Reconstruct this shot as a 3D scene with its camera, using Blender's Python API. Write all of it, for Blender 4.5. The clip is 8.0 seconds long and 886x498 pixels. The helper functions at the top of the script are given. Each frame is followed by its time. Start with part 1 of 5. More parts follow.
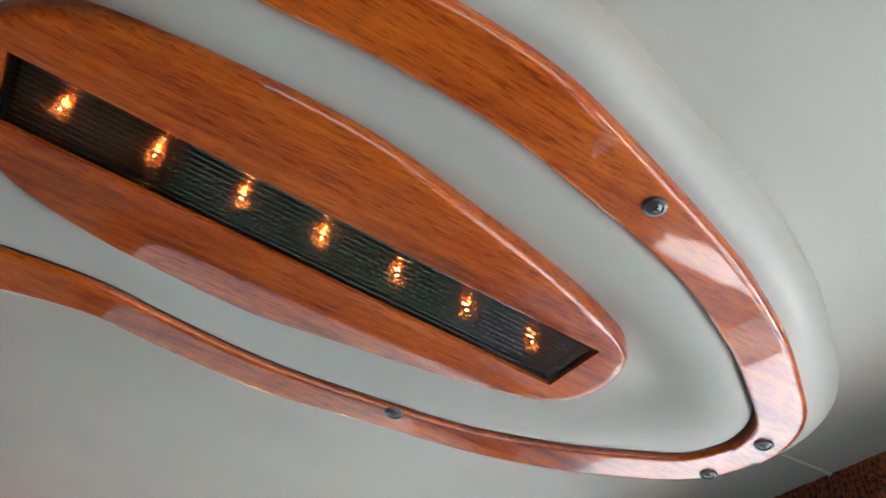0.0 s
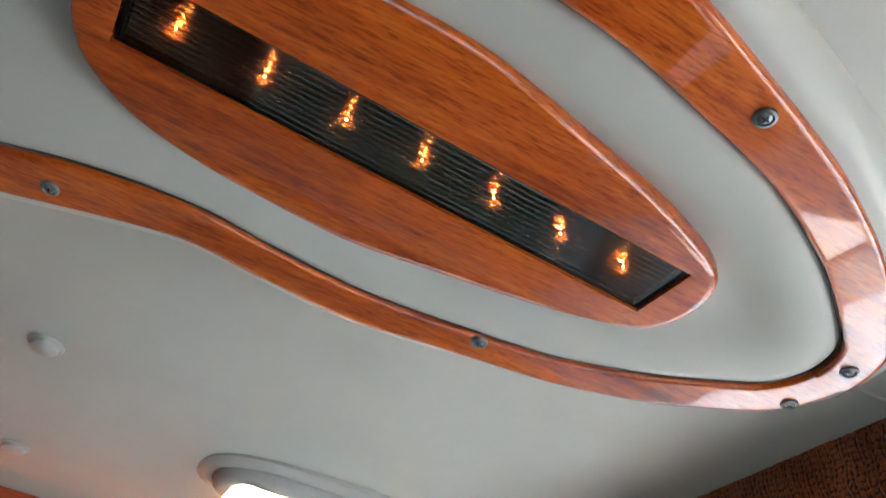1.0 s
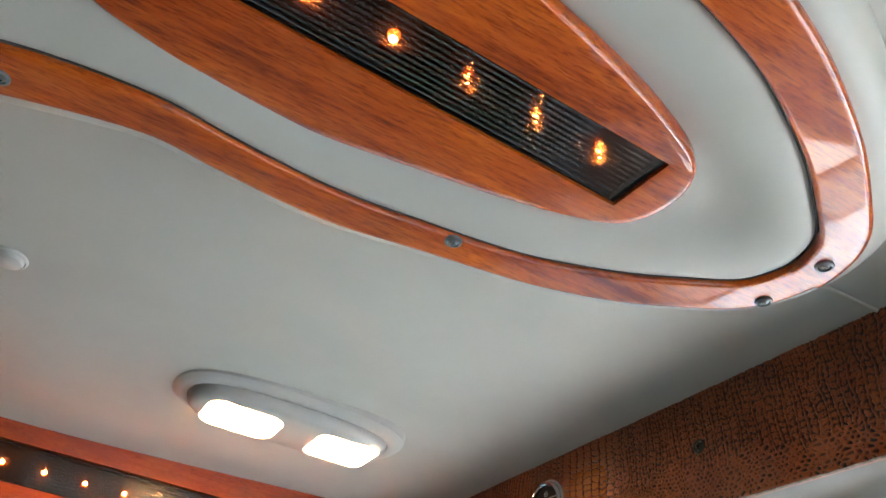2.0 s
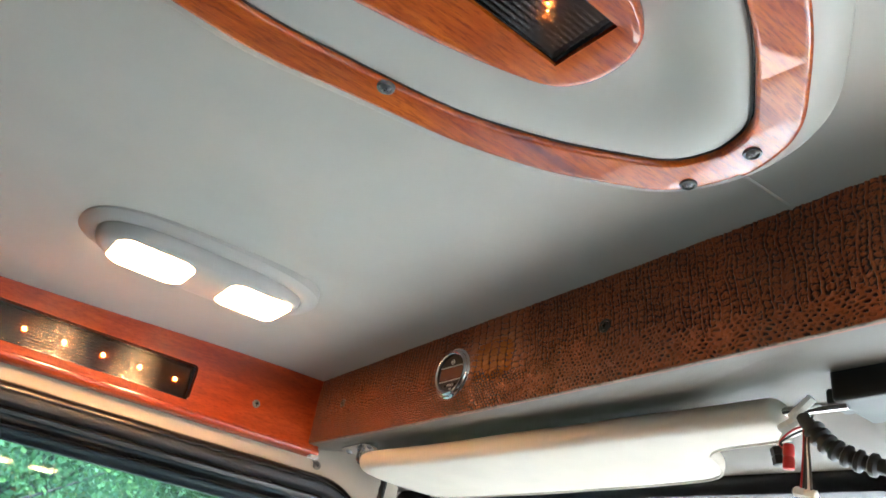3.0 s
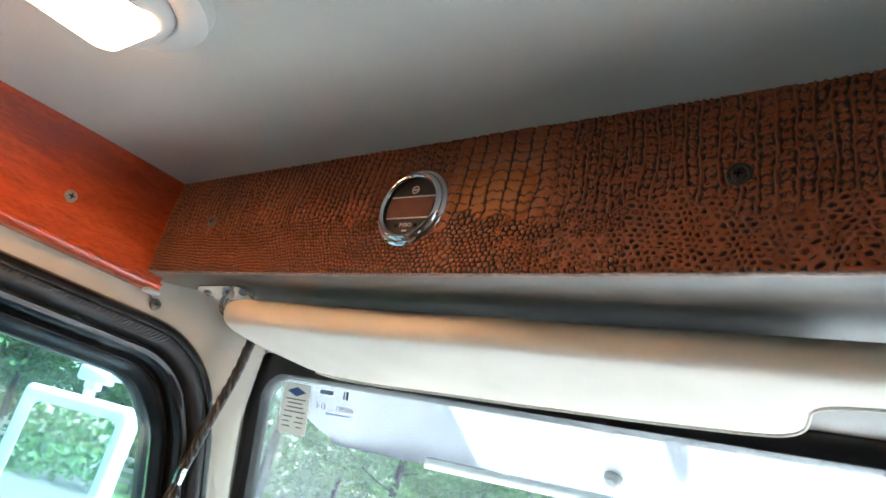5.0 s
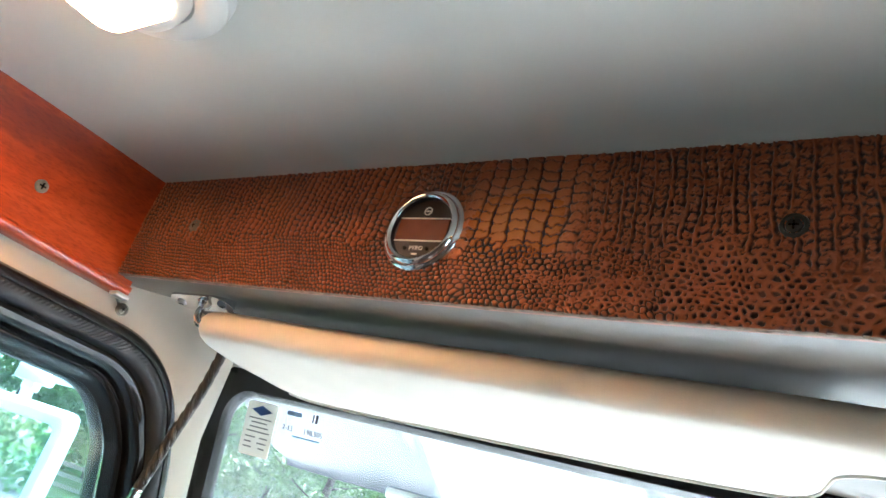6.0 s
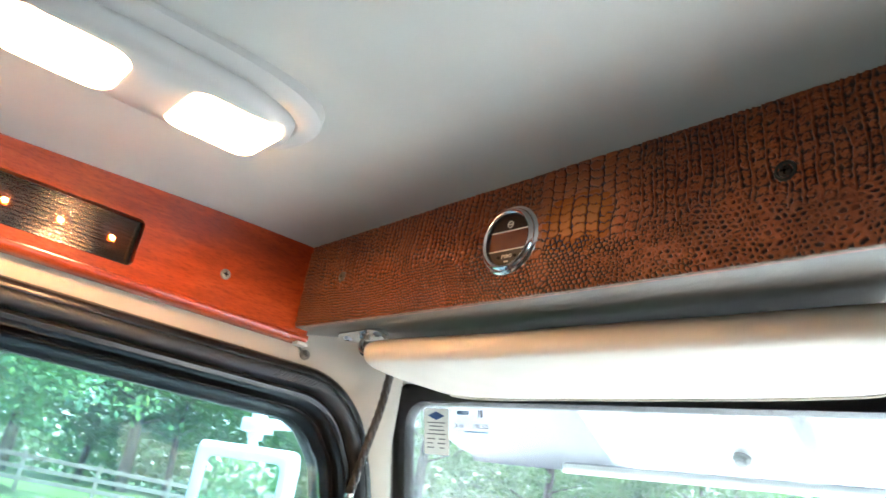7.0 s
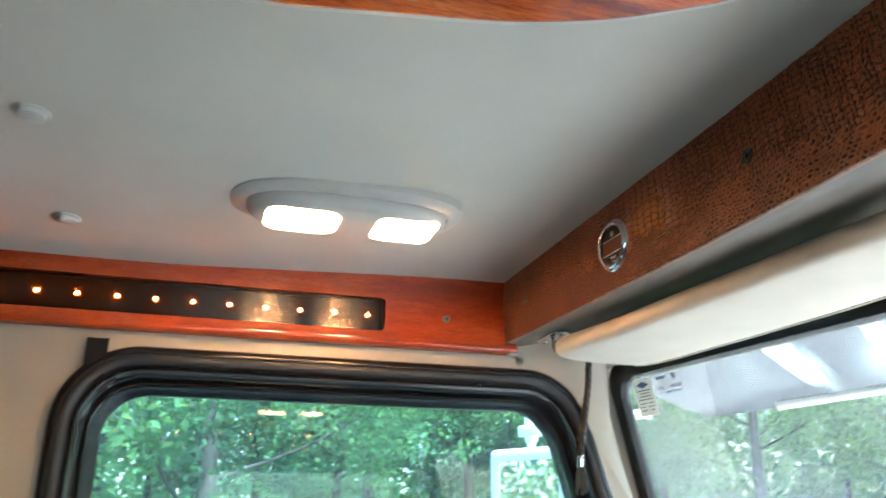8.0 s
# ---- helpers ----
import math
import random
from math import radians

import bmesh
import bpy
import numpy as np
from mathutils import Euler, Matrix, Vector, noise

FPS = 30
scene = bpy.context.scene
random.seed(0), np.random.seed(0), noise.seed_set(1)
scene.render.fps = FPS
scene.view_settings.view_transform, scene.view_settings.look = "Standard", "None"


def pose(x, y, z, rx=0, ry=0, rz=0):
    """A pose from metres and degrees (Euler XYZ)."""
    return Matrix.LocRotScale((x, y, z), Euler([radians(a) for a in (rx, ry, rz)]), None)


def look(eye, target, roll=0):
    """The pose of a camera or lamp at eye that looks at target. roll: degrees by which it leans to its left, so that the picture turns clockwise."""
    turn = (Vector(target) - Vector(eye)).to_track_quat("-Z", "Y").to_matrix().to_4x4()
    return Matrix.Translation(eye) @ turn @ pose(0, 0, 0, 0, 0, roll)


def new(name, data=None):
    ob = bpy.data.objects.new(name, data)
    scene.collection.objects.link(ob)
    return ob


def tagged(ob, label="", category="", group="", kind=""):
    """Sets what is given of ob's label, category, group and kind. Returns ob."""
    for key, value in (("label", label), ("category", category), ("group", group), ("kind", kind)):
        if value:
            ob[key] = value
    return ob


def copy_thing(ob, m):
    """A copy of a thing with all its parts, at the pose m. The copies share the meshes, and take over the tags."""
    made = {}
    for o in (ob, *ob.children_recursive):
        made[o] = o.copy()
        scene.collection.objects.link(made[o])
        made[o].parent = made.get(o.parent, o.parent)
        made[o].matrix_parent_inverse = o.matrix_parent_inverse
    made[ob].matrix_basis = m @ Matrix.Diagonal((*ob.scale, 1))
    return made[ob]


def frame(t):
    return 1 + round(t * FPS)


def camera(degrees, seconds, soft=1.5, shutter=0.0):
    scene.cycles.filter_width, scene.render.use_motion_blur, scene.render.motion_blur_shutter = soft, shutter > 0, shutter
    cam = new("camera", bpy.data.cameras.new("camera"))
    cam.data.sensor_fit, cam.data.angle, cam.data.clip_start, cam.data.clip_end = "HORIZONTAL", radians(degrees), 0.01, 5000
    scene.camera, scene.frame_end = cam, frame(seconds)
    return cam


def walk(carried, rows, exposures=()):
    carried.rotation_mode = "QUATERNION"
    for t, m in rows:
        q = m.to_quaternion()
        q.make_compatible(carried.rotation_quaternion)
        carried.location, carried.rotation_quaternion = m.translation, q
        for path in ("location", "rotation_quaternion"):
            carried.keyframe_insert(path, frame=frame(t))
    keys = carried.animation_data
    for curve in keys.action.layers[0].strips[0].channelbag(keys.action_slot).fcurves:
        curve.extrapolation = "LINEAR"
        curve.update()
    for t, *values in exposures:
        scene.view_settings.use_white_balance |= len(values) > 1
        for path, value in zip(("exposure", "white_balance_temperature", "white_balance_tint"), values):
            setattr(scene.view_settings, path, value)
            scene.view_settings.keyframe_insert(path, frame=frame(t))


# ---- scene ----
cam = camera(59.9, 8.0, 1.5, 0.2)
PATH = [
    (0, (-0.051, 0.219, 1.262), (-1.404, 0.811, 2.611), 9.5),
    (0.5, (-0.06, 0.195, 1.261), (-1.408, 0.7, 2.65), 11.1),
    (1, (-0.08, 0.195, 1.232), (-1.496, 0.761, 2.526), 10.5),
    (1.2, (-0.084, 0.202, 1.223), (-1.51, 0.792, 2.496), 9.4),
    (2.3, (-0.104, 0.215, 1.216), (-1.582, 0.943, 2.35), 9.0),
    (2.5, (-0.105, 0.22, 1.213), (-1.584, 1.003, 2.309), 10.0),
    (3, (-0.117, 0.226, 1.21), (-1.597, 1.171, 2.168), 9.8),
    (3.5, (-0.149, 0.24, 1.208), (-1.681, 1.193, 2.071), 11.4),
    (4, (-0.177, 0.27, 1.215), (-1.75, 1.283, 1.921), 8.1),
    (4.5, (-0.314, 0.328, 1.238), (-1.805, 1.51, 1.853), 13.3),
    (5, (-0.43, 0.36, 1.297), (-1.719, 1.72, 1.996), 15.6),
    (5.2, (-0.452, 0.356, 1.301), (-1.694, 1.745, 2.026), 17.4),
    (6.3, (-0.484, 0.358, 1.308), (-1.633, 1.79, 2.101), 17.6),
    (6.5, (-0.474, 0.349, 1.315), (-1.634, 1.786, 2.084), 14.5),
    (7, (-0.369, 0.31, 1.279), (-1.859, 1.455, 1.965), 9.7),
    (7.5, (-0.19, 0.298, 1.244), (-1.823, 1.175, 1.996), 3.9),
    (8, (-0.084, 0.286, 1.216), (-1.888, 0.832, 1.886), 0.1),
]
walk(cam, [(t, look(eye, target, roll)) for t, eye, target, roll in PATH], [(0.0, 3.30, 6000, 11), (2.5, 3.40, 6000, 10), (3.5, 3.48, 5900, 8), (4.5, 3.57, 5700, 7), (5.0, 3.36, 5700, 7), (6.5, 3.80, 5700, 8), (7.2, 3.68, 5800, 8), (8.0, 3.33, 5800, 7)])

# ---- world and light ----
world = bpy.data.worlds.new("sky")
scene.world = world
world.use_nodes = True
wn = world.node_tree.nodes
sky = wn.new("ShaderNodeTexSky")
sky.sky_type = 'NISHITA'
sky.sun_disc = False
SUN_EL, SUN_AZ = 56.0, 60.0          # degrees; azimuth clockwise from +y
sky.sun_elevation, sky.sun_rotation = radians(SUN_EL), radians(SUN_AZ)
sky.air_density, sky.dust_density = 1.2, 2.5
wn["Background"].inputs["Strength"].default_value = 0.15
world.node_tree.links.new(sky.outputs["Color"], wn["Background"].inputs["Color"])
sun_data = bpy.data.lights.new("sun", 'SUN')
sun_data.energy, sun_data.angle, sun_data.color = 4.4, radians(1.0), (1.0, 0.97, 0.92)
sun = new("sun", sun_data)
sx, sy = math.sin(radians(SUN_AZ)), math.cos(radians(SUN_AZ))
sun.matrix_world = look((20 * sx, 20 * sy, 20 * math.tan(radians(SUN_EL))), (0, 0, 0))



# ---- materials ----
def mat(name):
    m = bpy.data.materials.new(name)
    m.use_nodes = True
    return m, m.node_tree.nodes, m.node_tree.links, m.node_tree.nodes["Principled BSDF"]


def ramp(n, stops):
    r = n.new("ShaderNodeValToRGB")
    while len(r.color_ramp.elements) < len(stops):
        r.color_ramp.elements.new(0.5)
    for e, (p, c) in zip(r.color_ramp.elements, stops):
        e.position, e.color = p, (*c, 1)
    return r


def noise_tex(n, l, scale, detail=4.0, rough=0.5, stretch=(1, 1, 1), turn=(0, 0, 0), world_space=True):
    """Noise in metres of the place (or of the object), squeezed along each axis by stretch."""
    if world_space:
        src = n.new("ShaderNodeNewGeometry").outputs["Position"]
    else:
        src = n.new("ShaderNodeTexCoord").outputs["Object"]
    mp = n.new("ShaderNodeMapping")
    mp.inputs["Scale"].default_value = stretch
    mp.inputs["Rotation"].default_value = [radians(a) for a in turn]
    l.new(src, mp.inputs["Vector"])
    t = n.new("ShaderNodeTexNoise")
    t.inputs["Scale"].default_value, t.inputs["Detail"].default_value, t.inputs["Roughness"].default_value = scale, detail, rough
    l.new(mp.outputs["Vector"], t.inputs["Vector"])
    return t


def add_bump(n, l, bsdf, source, strength, distance):
    b = n.new("ShaderNodeBump")
    b.inputs["Strength"].default_value, b.inputs["Distance"].default_value = strength, distance
    l.new(source, b.inputs["Height"])
    if bsdf.inputs["Normal"].is_linked:
        l.new(bsdf.inputs["Normal"].links[0].from_socket, b.inputs["Normal"])
    l.new(b.outputs["Normal"], bsdf.inputs["Normal"])


def plain(name, color, rough=0.5, metal=0.0, vary=0.12, scale=40.0, grain=900.0, bump=0.15, depth=0.0004, coat=0.0, spec=0.5):
    """A painted, moulded or metal surface: base colour with soft stains and a fine grain."""
    m, n, l, b = mat(name)
    t = noise_tex(n, l, scale, 5)
    lo, hi = [c * (1 - vary) for c in color], [min(1, c * (1 + vary)) for c in color]
    r = ramp(n, [(0.3, lo), (0.7, hi)])
    l.new(t.outputs["Fac"], r.inputs["Fac"])
    l.new(r.outputs["Color"], b.inputs["Base Color"])
    b.inputs["Roughness"].default_value, b.inputs["Metallic"].default_value = rough, metal
    b.inputs["Coat Weight"].default_value = coat
    b.inputs["Specular IOR Level"].default_value = spec
    if bump:
        g = noise_tex(n, l, grain, 2)
        add_bump(n, l, b, g.outputs["Fac"], bump, depth)
    return m


def wood_mat(name, dark, mid, light, along=(1, 1, 1), turn=0.0, coat_rough=0.03, pore=0.68, fleck=0.55):
    """Lacquered ribbon-grain wood. The grain runs where along is small."""
    m, n, l, b = mat(name)
    big = noise_tex(n, l, 16.0, 5, 0.55, along, (0, 0, turn))
    fine = noise_tex(n, l, 150.0, 6, 0.7, along, (0, 0, turn))
    pores = noise_tex(n, l, 760.0, 3, 0.6, [min(1, 1.2 * a) for a in along], (0, 0, turn))
    blot = noise_tex(n, l, 7.0, 2, 0.5)
    add = n.new("ShaderNodeMath")
    add.operation = 'MULTIPLY_ADD'
    l.new(fine.outputs["Fac"], add.inputs[0])
    add.inputs[1].default_value = fleck
    half = n.new("ShaderNodeMath")
    half.operation = 'MULTIPLY'
    half.inputs[1].default_value = 1.0 - fleck
    l.new(big.outputs["Fac"], half.inputs[0])
    l.new(half.outputs[0], add.inputs[2])
    r = ramp(n, [(0.36, dark), (0.49, mid), (0.62, light)])
    l.new(add.outputs[0], r.inputs["Fac"])
    pr = ramp(n, [(0.36, (0.42, 0.28, 0.20)), (0.50, (1, 1, 1))])
    l.new(pores.outputs["Fac"], pr.inputs["Fac"])
    mul = n.new("ShaderNodeMixRGB")
    mul.blend_type = 'MULTIPLY'
    mul.inputs["Fac"].default_value = pore
    l.new(r.outputs["Color"], mul.inputs["Color1"])
    l.new(pr.outputs["Color"], mul.inputs["Color2"])
    br = ramp(n, [(0.3, (0.85, 0.80, 0.78)), (0.7, (1.1, 1.1, 1.1))])
    l.new(blot.outputs["Fac"], br.inputs["Fac"])
    mul2 = n.new("ShaderNodeMixRGB")
    mul2.blend_type = 'MULTIPLY'
    mul2.inputs["Fac"].default_value = 0.8
    l.new(mul.outputs["Color"], mul2.inputs["Color1"])
    l.new(br.outputs["Color"], mul2.inputs["Color2"])
    l.new(mul2.outputs["Color"], b.inputs["Base Color"])
    b.inputs["Roughness"].default_value = 0.45
    b.inputs["Specular IOR Level"].default_value = 0.1
    b.inputs["Coat Weight"].default_value = 1.0
    b.inputs["Coat Roughness"].default_value = coat_rough
    b.inputs["Coat IOR"].default_value = 1.62
    wave = noise_tex(n, l, 30.0, 1)
    add_bump(n, l, b, wave.outputs["Fac"], 0.03, 0.001)
    return m


def glass_mat(name, tint, gloss=1.0, dust=0.0):
    m, n, l, b = mat(name)
    n.remove(b)
    tr, gl, mx, fr = (n.new("ShaderNodeBsdfTransparent"), n.new("ShaderNodeBsdfGlossy"), n.new("ShaderNodeMixShader"), n.new("ShaderNodeFresnel"))
    tr.inputs["Color"].default_value = (*tint, 1)
    gl.inputs["Roughness"].default_value = 0.015
    fr.inputs["IOR"].default_value = 1.5
    sc = n.new("ShaderNodeMath")
    sc.operation = 'MULTIPLY'
    sc.inputs[1].default_value = gloss
    l.new(fr.outputs[0], sc.inputs[0])
    l.new(sc.outputs[0], mx.inputs["Fac"])
    l.new(tr.outputs[0], mx.inputs[1])
    l.new(gl.outputs[0], mx.inputs[2])
    film = n.new("ShaderNodeBsdfTranslucent")
    film.inputs["Color"].default_value = (0.80, 0.86, 0.88, 1)
    haze = n.new("ShaderNodeMixShader")
    spots = noise_tex(n, l, 9.0, 5)
    dr = n.new("ShaderNodeMapRange")
    dr.inputs["From Min"].default_value, dr.inputs["From Max"].default_value = 0.3, 0.75
    dr.inputs["To Min"].default_value, dr.inputs["To Max"].default_value = 0.6 * dust, 1.5 * dust
    l.new(spots.outputs["Fac"], dr.inputs["Value"])
    l.new(dr.outputs["Result"], haze.inputs["Fac"])
    l.new(mx.outputs[0], haze.inputs[1])
    l.new(film.outputs[0], haze.inputs[2])
    l.new(haze.outputs[0], n["Material Output"].inputs["Surface"])
    return m


def glow_mat(name, color, strength):
    m, n, l, b = mat(name)
    b.inputs["Base Color"].default_value = (*color, 1)
    b.inputs["Emission Color"].default_value = (*color, 1)
    b.inputs["Emission Strength"].default_value = strength
    return m


def bulb_lens_mat(name, color, rim, core):
    """A frosted lens lit by one bulb behind its middle."""
    m, n, l, b = mat(name)
    tc, away, fall = n.new("ShaderNodeTexCoord"), n.new("ShaderNodeVectorMath"), n.new("ShaderNodeMapRange")
    flat = n.new("ShaderNodeVectorMath")
    flat.operation, away.operation = 'MULTIPLY', 'DISTANCE'
    flat.inputs[1].default_value = (1, 1, 0)
    away.inputs[1].default_value = (0.5, 0.5, 0)
    l.new(tc.outputs["Generated"], flat.inputs[0])
    l.new(flat.outputs[0], away.inputs[0])
    fall.interpolation_type = 'SMOOTHERSTEP'
    for key, v in (("From Min", 0.08), ("From Max", 0.38), ("To Min", core), ("To Max", rim)):
        fall.inputs[key].default_value = v
    l.new(away.outputs["Value"], fall.inputs["Value"])
    b.inputs["Base Color"].default_value = (*color, 1)
    b.inputs["Emission Color"].default_value = (*color, 1)
    l.new(fall.outputs["Result"], b.inputs["Emission Strength"])
    return m


def leather_mat():
    m, n, l, b = mat("croc_leather")
    # darkening of creases and pits is put into the colour, by relief depth
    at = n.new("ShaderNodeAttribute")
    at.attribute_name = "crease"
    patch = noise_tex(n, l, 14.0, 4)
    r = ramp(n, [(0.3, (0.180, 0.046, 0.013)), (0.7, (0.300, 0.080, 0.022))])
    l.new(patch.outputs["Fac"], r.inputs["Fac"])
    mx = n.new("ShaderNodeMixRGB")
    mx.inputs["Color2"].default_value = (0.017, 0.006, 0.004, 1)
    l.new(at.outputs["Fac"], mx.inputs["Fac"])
    # golden lamp glare put into the belly plates' colour, with a smoother finish
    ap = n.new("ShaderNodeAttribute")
    ap.attribute_name = "polish_glare"
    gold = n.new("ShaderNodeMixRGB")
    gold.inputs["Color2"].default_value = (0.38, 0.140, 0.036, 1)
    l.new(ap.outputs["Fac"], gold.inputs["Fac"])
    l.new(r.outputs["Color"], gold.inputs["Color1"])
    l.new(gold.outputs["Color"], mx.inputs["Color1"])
    l.new(mx.outputs["Color"], b.inputs["Base Color"])
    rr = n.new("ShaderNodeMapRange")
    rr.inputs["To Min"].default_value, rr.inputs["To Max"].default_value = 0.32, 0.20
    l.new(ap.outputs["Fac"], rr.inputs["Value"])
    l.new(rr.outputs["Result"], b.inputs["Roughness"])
    b.inputs["Specular IOR Level"].default_value = 0.42
    g = noise_tex(n, l, 1500.0, 3)
    add_bump(n, l, b, g.outputs["Fac"], 0.25, 0.0003)
    return m


def paper_mat():
    """Thin white sticker paper that lets some daylight through."""
    m, n, l, b = mat("sticker_paper")
    t = noise_tex(n, l, 90.0, 4)
    r = ramp(n, [(0.3, (0.78, 0.77, 0.72)), (0.7, (0.86, 0.85, 0.81))])
    l.new(t.outputs["Fac"], r.inputs["Fac"])
    l.new(r.outputs["Color"], b.inputs["Base Color"])
    b.inputs["Roughness"].default_value = 0.6
    tr = n.new("ShaderNodeBsdfTranslucent")
    l.new(r.outputs["Color"], tr.inputs["Color"])
    mx = n.new("ShaderNodeMixShader")
    mx.inputs["Fac"].default_value = 0.55
    l.new(b.outputs[0], mx.inputs[1])
    l.new(tr.outputs[0], mx.inputs[2])
    l.new(mx.outputs[0], n["Material Output"].inputs["Surface"])
    return m


def leaf_mat(name, a, c, d):
    m, n, l, b = mat(name)
    g = n.new("ShaderNodeNewGeometry")
    r = ramp(n, [(0.0, a), (0.5, c), (1.0, d)])
    l.new(g.outputs["Random Per Island"], r.inputs["Fac"])
    clump = noise_tex(n, l, 0.55, 3)
    cr = ramp(n, [(0.34, (0.62, 0.70, 0.78)), (0.66, (1.35, 1.28, 1.05))])
    l.new(clump.outputs["Fac"], cr.inputs["Fac"])
    mul = n.new("ShaderNodeMixRGB")
    mul.blend_type = 'MULTIPLY'
    mul.inputs["Fac"].default_value = 1.0
    l.new(r.outputs["Color"], mul.inputs["Color1"])
    l.new(cr.outputs["Color"], mul.inputs["Color2"])
    l.new(mul.outputs["Color"], b.inputs["Base Color"])
    b.inputs["Roughness"].default_value = 0.95
    b.inputs["Specular IOR Level"].default_value = 0.05
    t = n.new("ShaderNodeBsdfTranslucent")
    thin = n.new("ShaderNodeMixRGB")
    thin.blend_type = 'MULTIPLY'
    thin.inputs["Fac"].default_value = 1.0
    thin.inputs["Color2"].default_value = (1.9, 1.7, 1.0, 1)
    l.new(mul.outputs["Color"], thin.inputs["Color1"])
    l.new(thin.outputs["Color"], t.inputs["Color"])
    mx = n.new("ShaderNodeMixShader")
    mx.inputs["Fac"].default_value = 0.5
    l.new(b.outputs[0], mx.inputs[1])
    l.new(t.outputs[0], mx.inputs[2])
    l.new(mx.outputs[0], n["Material Output"].inputs["Surface"])
    return m


def grass_mat():
    m, n, l, b = mat("meadow_grass")
    t = noise_tex(n, l, 0.35, 6, 0.6)
    f = noise_tex(n, l, 9.0, 4, 0.7)
    r = ramp(n, [(0.3, (0.028, 0.064, 0.011)), (0.55, (0.042, 0.082, 0.015)), (0.8, (0.060, 0.100, 0.024))])
    l.new(t.outputs["Fac"], r.inputs["Fac"])
    r2 = ramp(n, [(0.3, (0.6, 0.65, 0.6)), (0.7, (1.15, 1.1, 1.0))])
    l.new(f.outputs["Fac"], r2.inputs["Fac"])
    mx = n.new("ShaderNodeMixRGB")
    mx.blend_type = 'MULTIPLY'
    mx.inputs["Fac"].default_value = 1.0
    l.new(r.outputs["Color"], mx.inputs["Color1"])
    l.new(r2.outputs["Color"], mx.inputs["Color2"])
    # unseen grey gravel round the truck, added for neutral light from below
    gv = noise_tex(n, l, 30.0, 5, 0.7)
    gr = ramp(n, [(0.3, (0.13, 0.125, 0.118)), (0.7, (0.20, 0.192, 0.180))])
    l.new(gv.outputs["Fac"], gr.inputs["Fac"])
    ln = n.new("ShaderNodeVectorMath")
    ln.operation = 'LENGTH'
    off = n.new("ShaderNodeVectorMath")
    off.operation = 'SUBTRACT'
    off.inputs[1].default_value = (8.0, 10.0, 0.0)
    l.new(n.new("ShaderNodeNewGeometry").outputs["Position"], off.inputs[0])
    l.new(off.outputs["Vector"], ln.inputs[0])
    ad = n.new("ShaderNodeMath")
    ad.operation = 'MULTIPLY_ADD'
    l.new(t.outputs["Fac"], ad.inputs[0])
    ad.inputs[1].default_value = 8.0
    l.new(ln.outputs["Value"], ad.inputs[2])
    edge = n.new("ShaderNodeMapRange")
    edge.inputs["From Min"].default_value, edge.inputs["From Max"].default_value = 20.0, 21.0
    l.new(ad.outputs[0], edge.inputs["Value"])
    sp = n.new("ShaderNodeSeparateXYZ")
    l.new(n.new("ShaderNodeNewGeometry").outputs["Position"], sp.inputs[0])
    side = n.new("ShaderNodeMapRange")
    side.inputs["From Min"].default_value, side.inputs["From Max"].default_value = 1.2, 1.9
    l.new(sp.outputs["Y"], side.inputs["Value"])
    reach = n.new("ShaderNodeMapRange")
    reach.inputs["From Min"].default_value, reach.inputs["From Max"].default_value = 3.0, 3.5
    away = n.new("ShaderNodeMath")
    away.operation = 'ABSOLUTE'
    shift = n.new("ShaderNodeMath")
    shift.operation = 'ADD'
    shift.inputs[1].default_value = 4.8
    l.new(sp.outputs["X"], shift.inputs[0])
    l.new(shift.outputs[0], away.inputs[0])
    l.new(away.outputs[0], reach.inputs["Value"])
    mx1 = n.new("ShaderNodeMath")
    mx1.operation = 'MAXIMUM'
    l.new(side.outputs["Result"], mx1.inputs[0])
    l.new(reach.outputs["Result"], mx1.inputs[1])
    bank = n.new("ShaderNodeMapRange")
    bank.inputs["From Min"].default_value, bank.inputs["From Max"].default_value = -15.0, -13.5
    bank.inputs["To Min"].default_value, bank.inputs["To Max"].default_value = 1.0, 0.0
    l.new(sp.outputs["X"], bank.inputs["Value"])
    rim = n.new("ShaderNodeMath")
    rim.operation = 'MAXIMUM'
    l.new(edge.outputs["Result"], rim.inputs[0])
    l.new(bank.outputs["Result"], rim.inputs[1])
    lot = n.new("ShaderNodeMixRGB")
    l.new(rim.outputs[0], lot.inputs["Fac"])
    l.new(gr.outputs["Color"], lot.inputs["Color1"])
    l.new(mx.outputs["Color"], lot.inputs["Color2"])
    # unseen dark asphalt on the door side, added to cut bounced light
    asp = ramp(n, [(0.3, (0.055, 0.053, 0.050)), (0.7, (0.095, 0.091, 0.086))])
    l.new(gv.outputs["Fac"], asp.inputs["Fac"])
    strip = n.new("ShaderNodeMixRGB")
    l.new(mx1.outputs[0], strip.inputs["Fac"])
    l.new(asp.outputs["Color"], strip.inputs["Color1"])
    l.new(lot.outputs["Color"], strip.inputs["Color2"])
    l.new(strip.outputs["Color"], b.inputs["Base Color"])
    b.inputs["Roughness"].default_value = 0.8
    add_bump(n, l, b, f.outputs["Fac"], 0.6, 0.05)
    return m


